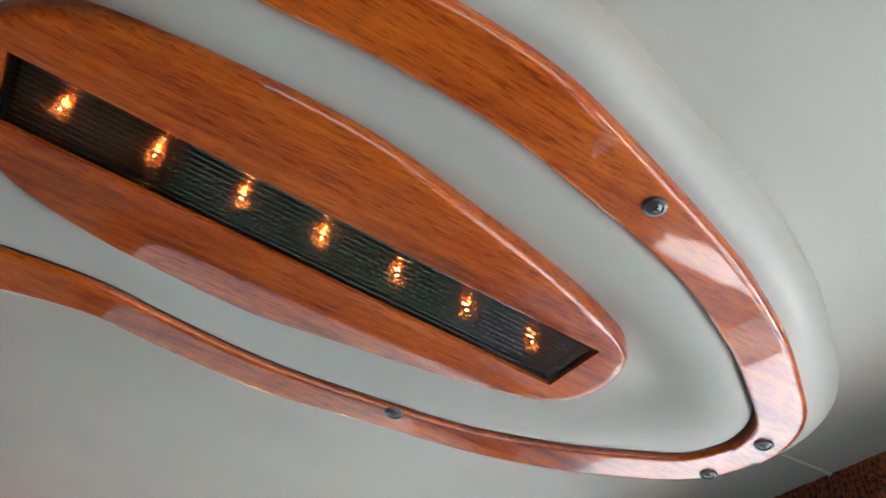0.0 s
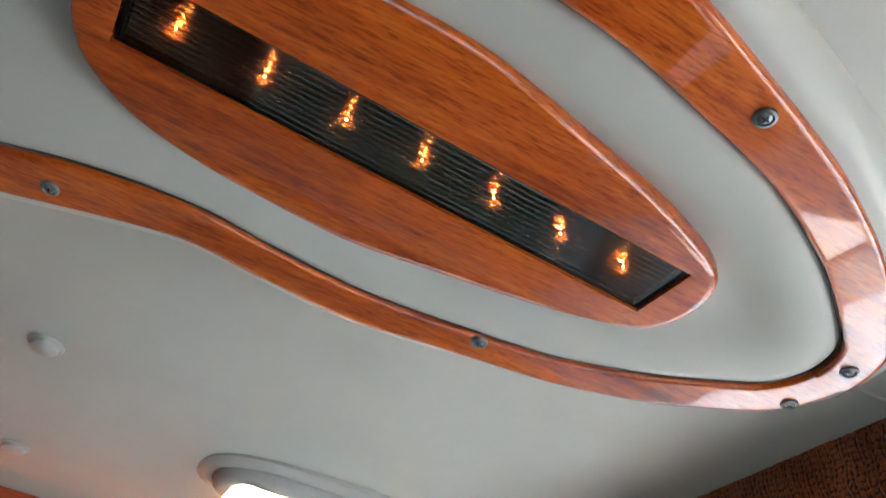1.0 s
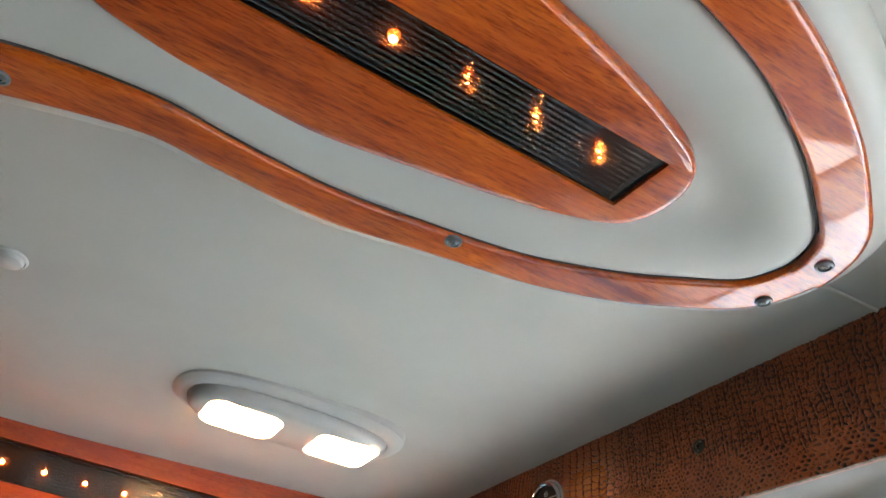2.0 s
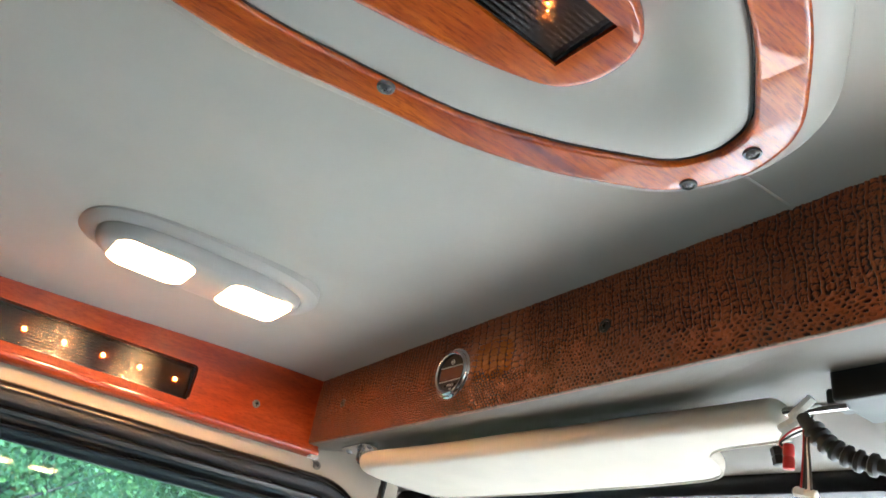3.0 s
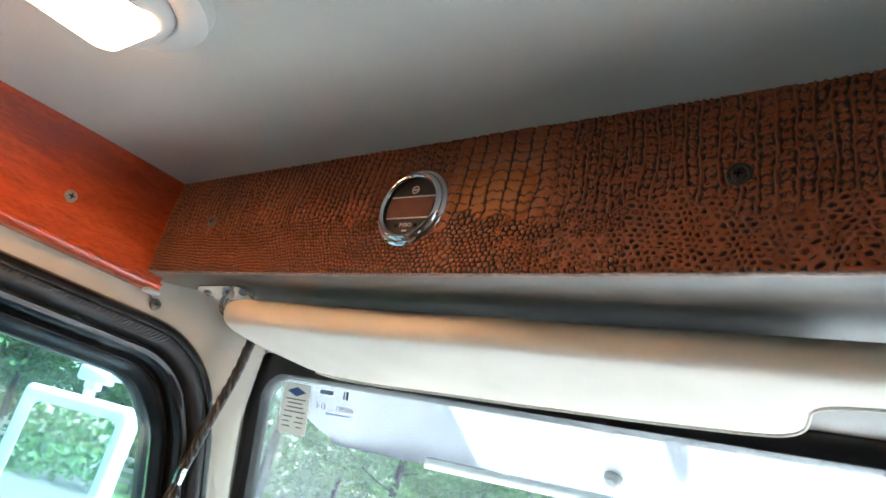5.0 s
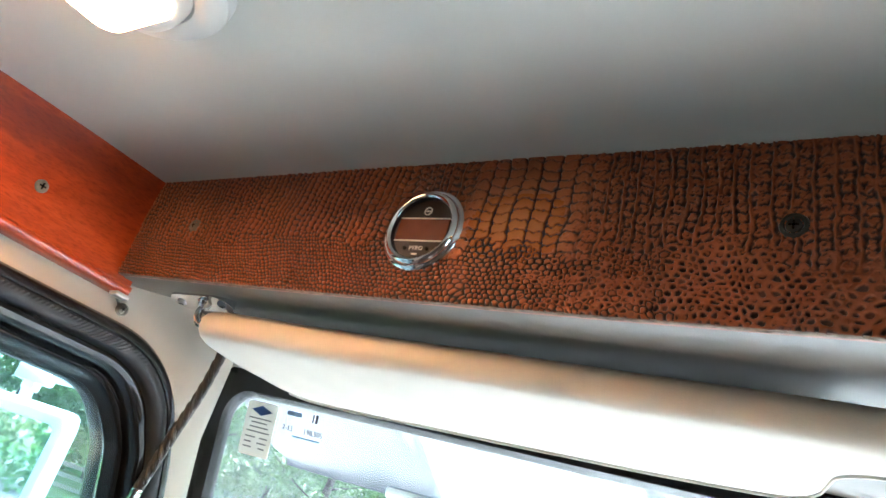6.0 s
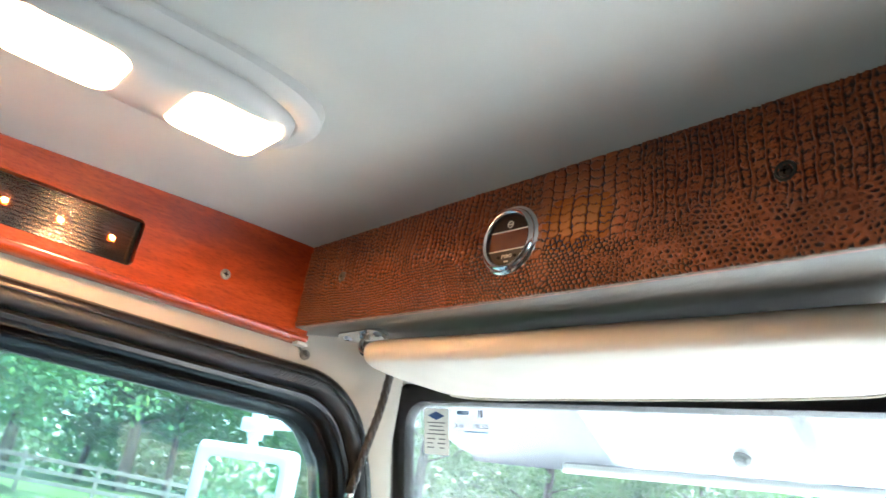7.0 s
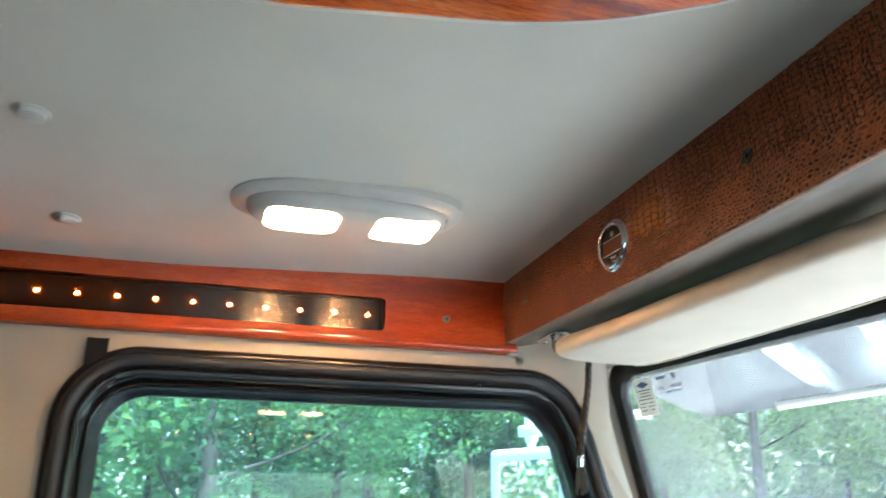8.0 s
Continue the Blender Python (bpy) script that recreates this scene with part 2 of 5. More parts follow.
VINYL = plain("grey_vinyl", (0.47, 0.450, 0.400), 0.5, vary=0.06, scale=9, grain=1100, bump=0.2, depth=0.0003)
VINYL_SOFT = plain("console_vinyl", (0.44, 0.43, 0.385), 0.45, vary=0.05, scale=9, grain=1100, bump=0.15, depth=0.0003)
DOME_PLASTIC = plain("dome_plastic", (0.44, 0.42, 0.39), 0.35, vary=0.04, scale=12, bump=0.05)
CREAM = plain("cream_vinyl", (0.345, 0.300, 0.245), 0.5, vary=0.06, scale=10, grain=900, bump=0.2, depth=0.0003)
VISOR_VINYL = plain("visor_vinyl", (0.60, 0.545, 0.470), 0.7, spec=0.2, vary=0.05, scale=14, grain=800, bump=0.25, depth=0.0004)
RUBBER = plain("black_rubber", (0.008, 0.008, 0.010), 0.25, spec=0.42, vary=0.25, scale=25, grain=700, bump=0.2)
RIB_RUBBER = plain("ribbed_rubber", (0.020, 0.022, 0.026), 0.5, spec=0.4, vary=0.25, scale=25, grain=700, bump=0.2)
SATIN = plain("satin_black", (0.008, 0.009, 0.011), 0.20, spec=0.5, vary=0.2, scale=20, bump=0.05)
CHROME = plain("chrome", (0.82, 0.83, 0.85), 0.06, 1.0, vary=0.04, scale=20, bump=0.02)
STEEL = plain("brushed_steel", (0.42, 0.43, 0.45), 0.28, 1.0, vary=0.15, scale=60, bump=0.1)
DULL = plain("dull_screw", (0.15, 0.14, 0.12), 0.6, 0.3, vary=0.25, scale=200, bump=0.1)
SCREW_BLACK = plain("dark_screw", (0.035, 0.038, 0.034), 0.35, 0.6, vary=0.25, scale=200, bump=0.1)
SCREW_GREY = plain("grey_screw", (0.15, 0.16, 0.165), 0.32, 0.7, vary=0.25, scale=200, bump=0.1)
FLOORM = plain("cab_carpet", (0.075, 0.070, 0.066), 0.9, vary=0.25, scale=30, grain=500, bump=0.5, depth=0.002)
WOOD_RING = wood_mat("console_mahogany", (0.20, 0.024, 0.002), (0.44, 0.072, 0.0045), (0.62, 0.140, 0.009), (1, 0.10, 1), 14)
WOOD_SIDE = wood_mat("side_mahogany", (0.20, 0.022, 0.004), (0.32, 0.042, 0.006), (0.44, 0.070, 0.012), (1, 0.16, 1), 0, 0.11, 0.4, 0.36)
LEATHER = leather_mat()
MIRROR_WHITE = plain("mirror_housing", (0.80, 0.81, 0.82), 0.25, vary=0.04, scale=10, bump=0.02)
# darker than the headliner vinyl: shade behind the visor is in this colour
SOFFIT = plain("shaded_taupe_vinyl", (0.118, 0.097, 0.074), 0.45, spec=0.4, vary=0.12, scale=14, grain=900, bump=0.25, depth=0.0004)
HEM = plain("raw_hide", (0.20, 0.145, 0.11), 0.9, spec=0.1, vary=0.35, scale=220, bump=0.3)
DASH = plain("dash_vinyl", (0.62, 0.575, 0.545), 0.6, vary=0.08, scale=14, grain=500, bump=0.3, depth=0.0006)
DOOR_TRIM = plain("door_trim", (0.14, 0.128, 0.112), 0.7, vary=0.12, scale=20, grain=400, bump=0.3, depth=0.001)
DARK_TRIM = plain("dark_trim", (0.07, 0.062, 0.055), 0.7, vary=0.2, scale=20, grain=400, bump=0.3, depth=0.001)
GLASS = glass_mat("window_glass", (0.68, 0.83, 0.85), 0.75, 0.044)
WS_GLASS = glass_mat("windshield_glass", (0.93, 0.96, 0.95), 0.35, 0.080)
LENS_GLOW = bulb_lens_mat("dome_lens", (1.0, 0.52, 0.21), 6.0, 58.0)
LED_GLOW = glow_mat("amber_led", (1.0, 0.10, 0.003), 5.0)
LED_CORE = glow_mat("amber_led_die", (1.0, 0.34, 0.07), 165.0)
FOLIAGE = leaf_mat("oak_leaves", (0.054, 0.118, 0.074), (0.070, 0.146, 0.086), (0.092, 0.178, 0.098))
BARK = plain("bark", (0.020, 0.018, 0.015), 0.9, vary=0.35, scale=6, grain=40, bump=0.6, depth=0.02)
GRASS = grass_mat()


# ---- mesh helpers ----
def finish(name, bm, material, smooth=True):
    bmesh.ops.recalc_face_normals(bm, faces=bm.faces)
    me = bpy.data.meshes.new(name)
    bm.to_mesh(me)
    bm.free()
    me.materials.append(material)
    if smooth:
        me.polygons.foreach_set("use_smooth", [True] * len(me.polygons))
        me.set_sharp_from_angle(angle=radians(38))
    return me


def part(name, bm, material, parent=None, label="", smooth=True):
    ob = new(name, finish(name, bm, material, smooth))
    if parent is not None:
        ob.parent = parent
        if parent.type == 'EMPTY':
            ob.matrix_parent_inverse = Matrix.Translation(-parent.location)
    if label:
        ob["label"] = label
    return ob


def thing(name, label, category, group="", at=(0, 0, 0)):
    ob = new(name)
    ob.empty_display_size = 0.05
    ob.location = at
    return tagged(ob, label, category, group)


def structure(name, bm, material, label, category):
    return tagged(part(name, bm, material), label, category, kind="structure")


def loft(loops, closed=True, wrap=False, caps=False):
    """Quads between loops of as many points each. closed: each loop closes; wrap: the last joins the first."""
    bm = bmesh.new()
    rows = [[bm.verts.new(p) for p in lp] for lp in loops]
    pairs = list(zip(rows, rows[1:])) + ([(rows[-1], rows[0])] if wrap else [])
    for a, b in pairs:
        k = len(a)
        for i in range(k if closed else k - 1):
            j = (i + 1) % k
            bm.faces.new((a[i], a[j], b[j], b[i]))
    if caps and closed:
        bm.faces.new(rows[0])
        bm.faces.new(list(reversed(rows[-1])))
    if caps and not closed and wrap:
        bm.faces.new([r[0] for r in rows])
        bm.faces.new([r[-1] for r in reversed(rows)])
    return bm


def box(x0, x1, y0, y1, z0, z1, bevel=0.0, seg=2):
    bm = bmesh.new()
    bmesh.ops.create_cube(bm, size=1, matrix=Matrix.LocRotScale(((x0 + x1) / 2, (y0 + y1) / 2, (z0 + z1) / 2), None, (x1 - x0, y1 - y0, z1 - z0)))
    if bevel:
        bmesh.ops.bevel(bm, geom=bm.edges[:], offset=bevel, segments=seg, affect='EDGES', profile=0.5)
    return bm


def spline(points, steps, closed=False):
    """A smooth curve through the points (Catmull-Rom)."""
    P = [Vector(p) for p in points]
    k, out = len(P), []
    for i in range(k if closed else k - 1):
        if closed:
            a, b, c, d = P[i - 1], P[i], P[(i + 1) % k], P[(i + 2) % k]
        else:
            a, b, c, d = P[max(i - 1, 0)], P[i], P[i + 1], P[min(i + 2, k - 1)]
        for s in range(steps):
            t = s / steps
            out.append(0.5 * ((2 * b) + (c - a) * t + (2 * a - 5 * b + 4 * c - d) * t * t + (3 * b - a - 3 * c + d) * t ** 3))
    if not closed:
        out.append(P[-1])
    return out


def resample(pts, count):
    """A closed flat loop, evenly spaced."""
    P = np.array([(p[0], p[1]) for p in pts])
    Q = np.vstack([P, P[:1]])
    s = np.concatenate([[0], np.cumsum(np.linalg.norm(np.diff(Q, axis=0), axis=1))])
    u = np.linspace(0, s[-1], count, endpoint=False)
    return np.stack([np.interp(u, s, Q[:, 0]), np.interp(u, s, Q[:, 1])], 1)


def inset(P, d):
    """A closed flat loop (counter-clockwise) moved inwards by d."""
    t = np.roll(P, -1, 0) - np.roll(P, 1, 0)
    t /= np.linalg.norm(t, axis=1, keepdims=True)
    return P + d * np.stack([-t[:, 1], t[:, 0]], 1)


def rounded(x0, x1, y0, y1, r, count=16):
    """A rounded rectangle, counter-clockwise."""
    out = []
    for cx, cy, a0 in ((x1 - r, y0 + r, -90), (x1 - r, y1 - r, 0), (x0 + r, y1 - r, 90), (x0 + r, y0 + r, 180)):
        for i in range(count + 1):
            a = radians(a0 + 90 * i / count)
            out.append((cx + r * math.cos(a), cy + r * math.sin(a)))
    return np.array(out)


def tube(path, radius, sides=10, caps=True):
    """A round rod along a path; radius may be one number or one for each point."""
    P = [Vector(p) for p in path]
    R = radius if hasattr(radius, "__len__") else [radius] * len(P)
    loops, up = [], Vector((0.123, 0.456, 0.88)).normalized()
    for i, p in enumerate(P):
        d = (P[min(i + 1, len(P) - 1)] - P[max(i - 1, 0)]).normalized()
        side = d.cross(up).normalized()
        up = side.cross(d).normalized()
        loops.append([p + R[i] * (math.cos(2 * math.pi * k / sides) * side + math.sin(2 * math.pi * k / sides) * up) for k in range(sides)])
    return loft(loops, True, False, caps)


def turned(profile, sides=32, m=None):
    """A body of revolution about z, from (radius, z) pairs."""
    loops = [[(r * math.cos(2 * math.pi * k / sides), r * math.sin(2 * math.pi * k / sides), z) for k in range(sides)] for r, z in profile]
    bm = loft(loops, True, False, False)
    if m is not None:
        bmesh.ops.transform(bm, matrix=m, verts=bm.verts)
    return bm


def joined(*bms):
    out = bmesh.new()
    for b in bms:
        me = bpy.data.meshes.new("tmp")
        b.to_mesh(me)
        b.free()
        out.from_mesh(me)
        bpy.data.meshes.remove(me)
    return out


def holed(outer_rect, hole, place, thick):
    """A wall panel with one opening: outer_rect (a0, a1, b0, b1) and hole are flat; place(a, b, depth) puts them into the room."""
    a0, a1, b0, b1 = outer_rect
    c = hole.mean(0)
    rim = []
    for p in hole:
        d = p - c
        k = min((a1 - c[0]) / d[0] if d[0] > 1e-9 else 1e9, (a0 - c[0]) / d[0] if d[0] < -1e-9 else 1e9,
                (b1 - c[1]) / d[1] if d[1] > 1e-9 else 1e9, (b0 - c[1]) / d[1] if d[1] < -1e-9 else 1e9)
        rim.append(c + k * d)
    for ca, cb in ((a0, b0), (a1, b0), (a1, b1), (a0, b1)):
        i = int(np.argmin([np.hypot(q[0] - ca, q[1] - cb) for q in rim]))
        rim[i] = np.array((ca, cb))
    return loft([[place(*p, 0) for p in rim], [place(*p, 0) for p in hole], [place(*p, thick) for p in hole], [place(*p, thick) for p in rim]], True, True)


# ---- the place: plan ----
MID = -0.345                 # middle of the cab, left to right
CEIL = 1.5410
SIDE_X = -1.085              # inner face of the door side
WOOD_X = -1.066              # face of the wooden valance


def fascia_y(x):
    return 0.7015 - 0.0525 * (x - MID) ** 2


def mirrored(x):
    return 2 * MID - x


# ceiling, with the welt down the middle in front of the console
xs = np.linspace(-1.16, mirrored(-1.16), 60)
ys = np.linspace(-0.80, 0.712, 60)
bm = bmesh.new()


def ease(v, a, b):
    k = max(0.0, min(1.0, (v - a) / (b - a)))
    return k * k * (3 - 2 * k)


def ceil_z(x, y):
    """A crowned roof lining: lowest along the door sides, rising to the front."""
    mid = CEIL + 0.0165 * ease(y, 0.40, 0.73)/ease(0.70, 0.40, 0.73)
    edge = 1.5220 + 0.0155 * ease(y, 0.15, 0.67)
    return mid - (mid - edge) * ((x - MID) / 0.72) ** 2 + 0.0008 * noise.noise((x * 4, y * 4, 0.3))


grid = [[bm.verts.new((x, y, ceil_z(x, y))) for y in ys] for x in xs]
top = [[bm.verts.new((x, y, CEIL + 0.03)) for y in (ys[0], ys[-1])] for x in (xs[0], xs[-1])]
for i in range(len(xs) - 1):
    for j in range(len(ys) - 1):
        bm.faces.new((grid[i][j], grid[i][j + 1], grid[i + 1][j + 1], grid[i + 1][j]))
bm.faces.new((top[0][0], top[0][1], top[1][1], top[1][0]))
structure("ceiling", bm, VINYL, "grey vinyl headliner stretched over the cab roof", "ceiling")
bm = tube([(MID - 0.037, y, ceil_z(MID - 0.037, y) - 0.0005) for y in np.linspace(0.585, 0.70, 14)], 0.0016, 8)
structure("trim", bm, VINYL, "thin grey welt along the headliner seam", "trim")

# floor, rear wall and front wall close the cab
structure("floor", box(-1.2, mirrored(-1.2), -0.80, 1.1, 0.0, 0.04), FLOORM, "dark grey carpeted cab floor", "floor")
structure("wall_rear", box(-1.16, mirrored(-1.16), -0.84, -0.80, 0.04, 1.57), DARK_TRIM, "dark rear wall of the cab", "wall")


def door_hole(d=0.0):
    """The door window's outline (y, z), inset by d; its front edge leans forward below."""
    P = rounded(0.117 + d, 0.798 - d, 0.90 + d, 1.4125 - d, 0.090 - 0.8 * d)
    out = []
    for y, z in P:
        k = max(0.0, min(1.0, (y - 0.60) / 0.15))
        out.append((y + k * 0.30 * max(0.0, 1.345 - z), z))
    return np.array(out)


def side_wall(name, flip, label):
    def place(y, z, d):
        x = SIDE_X - d
        return (mirrored(x) if flip else x, y, z)
    def lean(y, z, d):
        k = max(0.0, min(1.0, (y - 0.60) / 0.15))
        return place(y + (k * 0.30 * max(0.0, 1.345 - z) if y > 0.8075 else 0.0), z, d)
    bm = holed((-0.80, 0.808, 0.84, 1.56), door_hole(-0.004), lean, 0.045)
    structure(name, bm, CREAM, label, "wall")
    x0, x1 = sorted((place(0, 0, 0)[0], place(0, 0, 0.045)[0]))
    structure(name + "_lower", box(x0, x1, -0.80, 1.05, 0.04, 0.838), DOOR_TRIM, "taupe lower door trim", "wall")


side_wall("wall_left", False, "cream vinyl door wall round the side window")
side_wall("wall_right", True, "cream vinyl door wall round the opposite window")


def door_window(name, flip, label):
    """Black rubber seal, satin inner frame and the pane of a door window."""
    X = (lambda x: mirrored(x)) if flip else (lambda x: x)
    w = tagged(new(name), label, "window", kind="structure")

    def rings(profile):
        return loft([[(X(x), y, z) for y, z in door_hole(d)] for d, x in profile], True, True)
    part("outer_seal", rings([(-0.006, SIDE_X - 0.004), (-0.007, SIDE_X + 0.003), (-0.004, SIDE_X + 0.0085), (0.0, SIDE_X + 0.0105), (0.0030, SIDE_X + 0.0100), (0.0034, SIDE_X - 0.012), (0.0, SIDE_X - 0.012)]), RUBBER, w)

    def ribbed(profile):
        loops = []
        for d, x in profile:
            P = resample(door_hole(d), 1120)
            loops.append([(X(x + (0.0006 if i % 2 and x > SIDE_X + 0.005 else 0.0)), y, z) for i, (y, z) in enumerate(P)])
        return loft(loops, True, True)
    part("ribbed_seal", ribbed([(0.0035, SIDE_X - 0.012), (0.0036, SIDE_X + 0.0085), (0.0055, SIDE_X + 0.0105), (0.0100, SIDE_X + 0.0110), (0.0145, SIDE_X + 0.0085), (0.0165, SIDE_X + 0.0040), (0.0168, SIDE_X - 0.012)]), RIB_RUBBER, w, "dull ribbed rubber band")
    part("window_frame", rings([(0.0175, SIDE_X - 0.020), (0.0175, SIDE_X - 0.002), (0.0190, SIDE_X + 0.0035), (0.0225, SIDE_X + 0.0060), (0.0265, SIDE_X + 0.0050), (0.0295, SIDE_X + 0.0010), (0.0308, SIDE_X - 0.0060),
                                (0.0318, SIDE_X - 0.0120), (0.0330, SIDE_X - 0.0125), (0.0338, SIDE_X - 0.0085), (0.0358, SIDE_X - 0.0070), (0.0385, SIDE_X - 0.0095), (0.0405, SIDE_X - 0.0160),
                                (0.0440, SIDE_X - 0.0260), (0.0470, SIDE_X - 0.0290), (0.0485, SIDE_X - 0.034), (0.045, SIDE_X - 0.044), (0.020, SIDE_X - 0.044)]), SATIN, w)
    hole = door_hole(0.044)
    toe = 0.042                 # the pane stands a little closer in at its front
    bm = loft([[(X(SIDE_X - o + toe * (y - 0.47)), y, z) for y, z in hole] for o in (0.0345, 0.0385)], True, False, True)
    part("pane", bm, GLASS, w, smooth=False).visible_shadow = False
    return w


door_window("window_1", False, "side window in a black rubber seal")
door_window("window_2", True, "opposite side window in a black rubber seal")

# ---- front: two-piece windshield, pillars, soffit ----
WS_A, WS_LEAN = Vector((-1.150, 0.896, 1.427)), 0.25
WS_DIR = Vector((0.805, 0.135, 0)).normalized()
WS_LEN = 0.800


def ws_place(u, v, d=0.0, flip=False):
    """A point of the left pane's plane: u to the right along its top, v up, d outwards."""
    n = Vector((-WS_DIR.y, WS_DIR.x, 0))
    p = WS_A + float(u) * WS_DIR + n * float(d - WS_LEAN * v) + Vector((0, 0, float(v)))
    return (mirrored(p.x) if flip else p.x, p.y, p.z)


def ws_loop(d):
    return rounded(d, WS_LEN - d, -0.53 + d, -d, max(0.034 - d, 0.012) if d >= 0 else 0.034)


def windshield(name, flip, label):
    w = tagged(new(name), label, "windshield", kind="structure")

    def rings(profile):
        return loft([[ws_place(u, v, o, flip) for u, v in ws_loop(d)] for d, o in profile], True, True)
    part("rubber_seal", rings([(-0.022, 0.006), (-0.022, -0.004), (-0.018, -0.008), (-0.008, -0.009), (0.001, -0.007), (0.0035, -0.001), (0.004, 0.008), (-0.004, 0.012), (-0.02, 0.012)]), RUBBER, w)
    L = ws_loop(-0.002)
    bm = loft([[ws_place(u, v, 0.001, flip) for u, v in L], [ws_place(u, v, 0.006, flip) for u, v in L]], True, False, True)
    part("pane", bm, WS_GLASS, w, smooth=False).visible_shadow = False
    return w


windshield("window_3", False, "windshield pane in a black rubber seal")
windshield("window_4", True, "windshield pane beyond the centre post")


def front_shell(flip):
    """Pillar, header above the glass and panel below it, behind the seal."""
    X = (lambda x: mirrored(x)) if flip else (lambda x: x)
    pillar = [(-1.0848, 0.778), (-1.0842, 0.808), (-1.089, 0.830), (-1.108, 0.852), (-1.140, 0.868), (-1.166, 0.878), (-1.176, 0.884), (-1.181, 0.918), (-1.200, 0.918), (-1.200, 0.868), (-1.115, 0.830)]
    loops = []
    for z in np.linspace(0.04, 1.55, 25):
        k = 0.29 * max(0.0, 1.345 - z) if z < 1.345 else 0.0
        loops.append([(X(x), y + k, z) for x, y in pillar])
    structure("pillar_%d" % (2 if flip else 1), loft(loops, True, False, True), CREAM, "cream vinyl pillar beside the windshield", "pillar")
    n = 24
    us = np.linspace(-0.05, WS_LEN + 0.005, n)
    head = [[ws_place(u, v, o, flip) for u in us] for v, o in ((0.019, -0.002), (0.075, -0.002), (0.075, 0.03), (0.019, 0.03))]
    structure("wall_header_%d" % (2 if flip else 1), loft(head, False, True, True), CREAM, "cream header above the windshield", "wall")
    sill = [[ws_place(u, v, o, flip) for u in us] for v, o in ((-0.555, -0.002), (-1.33, 0.0), (-1.33, 0.03), (-0.555, 0.03))]
    structure("wall_front_%d" % (2 if flip else 1), loft(sill, False, True, True), DASH, "pale grey panel below the windshield", "wall")


front_shell(False)
front_shell(True)


# unseen ledge, kept pale to bounce sunlight up to the front ceiling
def dashboard():
    """The ledge inside, from the foot of the glass back to a rolled edge, with a sloping face below."""
    xs2 = np.linspace(-1.075, mirrored(-1.075), 60)
    prof = [(-0.006, 0.905), (-0.06, 0.908), (-0.16, 0.906), (-0.24, 0.898), (-0.265, 0.888), (-0.275, 0.870), (-0.272, 0.850), (-0.20, 0.52), (-0.006, 0.52)]
    rows2 = []
    for o, z in prof:
        row = []
        for x in xs2:
            foot = ws_place((min(x, mirrored(x)) - WS_A.x) / WS_DIR.x, -0.545)
            row.append((x, foot[1] + o, z))
        rows2.append(row)
    structure("dashboard", loft(rows2, False, True, True), DASH, "pale grey vinyl dashboard ledge below the windshield", "dashboard")


dashboard()


def ws_top_y(x):
    xx = x if x < MID else mirrored(x)
    return WS_A.y + (xx - WS_A.x) * WS_DIR.y / WS_DIR.x


def soffit(name, x0, x1, material, label):
    """The vinyl lining from under the leather back to the top of the glass: a soft lip, then a shallow hollow."""
    xs2 = np.linspace(x0, x1, 90)

    def row(f, z):
        return [(x, (fascia_y(x) + 0.003) * (1 - f) + (ws_top_y(x) - 0.003) * f, z + 0.0012 * noise.noise((x * 7, f * 3, 0.7)) * math.sin(math.pi * min(1.0, f))) for x in xs2]
    prof = [(0.0, 1.4520), (0.03, 1.4508), (0.07, 1.4512), (0.13, 1.4530), (0.20, 1.4562), (0.28, 1.4605), (0.36, 1.4640), (0.43, 1.4640), (0.50, 1.4600), (0.57, 1.4520),
            (0.64, 1.4440), (0.72, 1.4400), (0.82, 1.4405), (0.92, 1.4440), (1.0, 1.4480), (1.0, 1.515), (0.0, 1.515)]
    structure(name, loft([row(f, z) for f, z in prof], False, True, True), material, label, "soffit")


soffit("soffit", -1.16, mirrored(-1.16), SOFFIT, "taupe vinyl soffit behind the sun visor, its shade put into the colour")

# ---- header panel: embossed leather over a board ----
FZ0, FZ1 = 1.4510, 1.5600


def smooth(V, a, b):
    f = np.clip((V - a) / (b - a), 0, 1)
    return f * f * (3 - 2 * f)


def ripple(X, Z, k, seed):
    """Smooth, uneven waves over the hide, about -1 to 1; k: waves to the metre."""
    rng = np.random.RandomState(seed)
    out = np.zeros_like(X)
    for _ in range(7):
        a, f, p = rng.rand() * 2 * math.pi, k * (0.6 + 0.9 * rng.rand()), rng.rand() * 2 * math.pi
        out += np.sin(2 * math.pi * f * (X * math.cos(a) + Z * math.sin(a)) + p)
    return out / 3.2


def spread(xs, stops):
    """Values along the hide, eased between (x, value) stops."""
    out = np.full_like(xs, stops[0][1])
    for (xa, va), (xb, vb) in zip(stops, stops[1:]):
        f = np.clip((xs - xa) / (xb - xa), 0, 1)
        out = np.where(xs >= xa, va + (vb - va) * f * f * (3 - 2 * f), out)
    return out


def chance(a, b, seed):
    return np.modf(np.abs(np.sin(a * 12.9898 + b * 78.233 + seed * 3.7) * 43758.5453))[0]


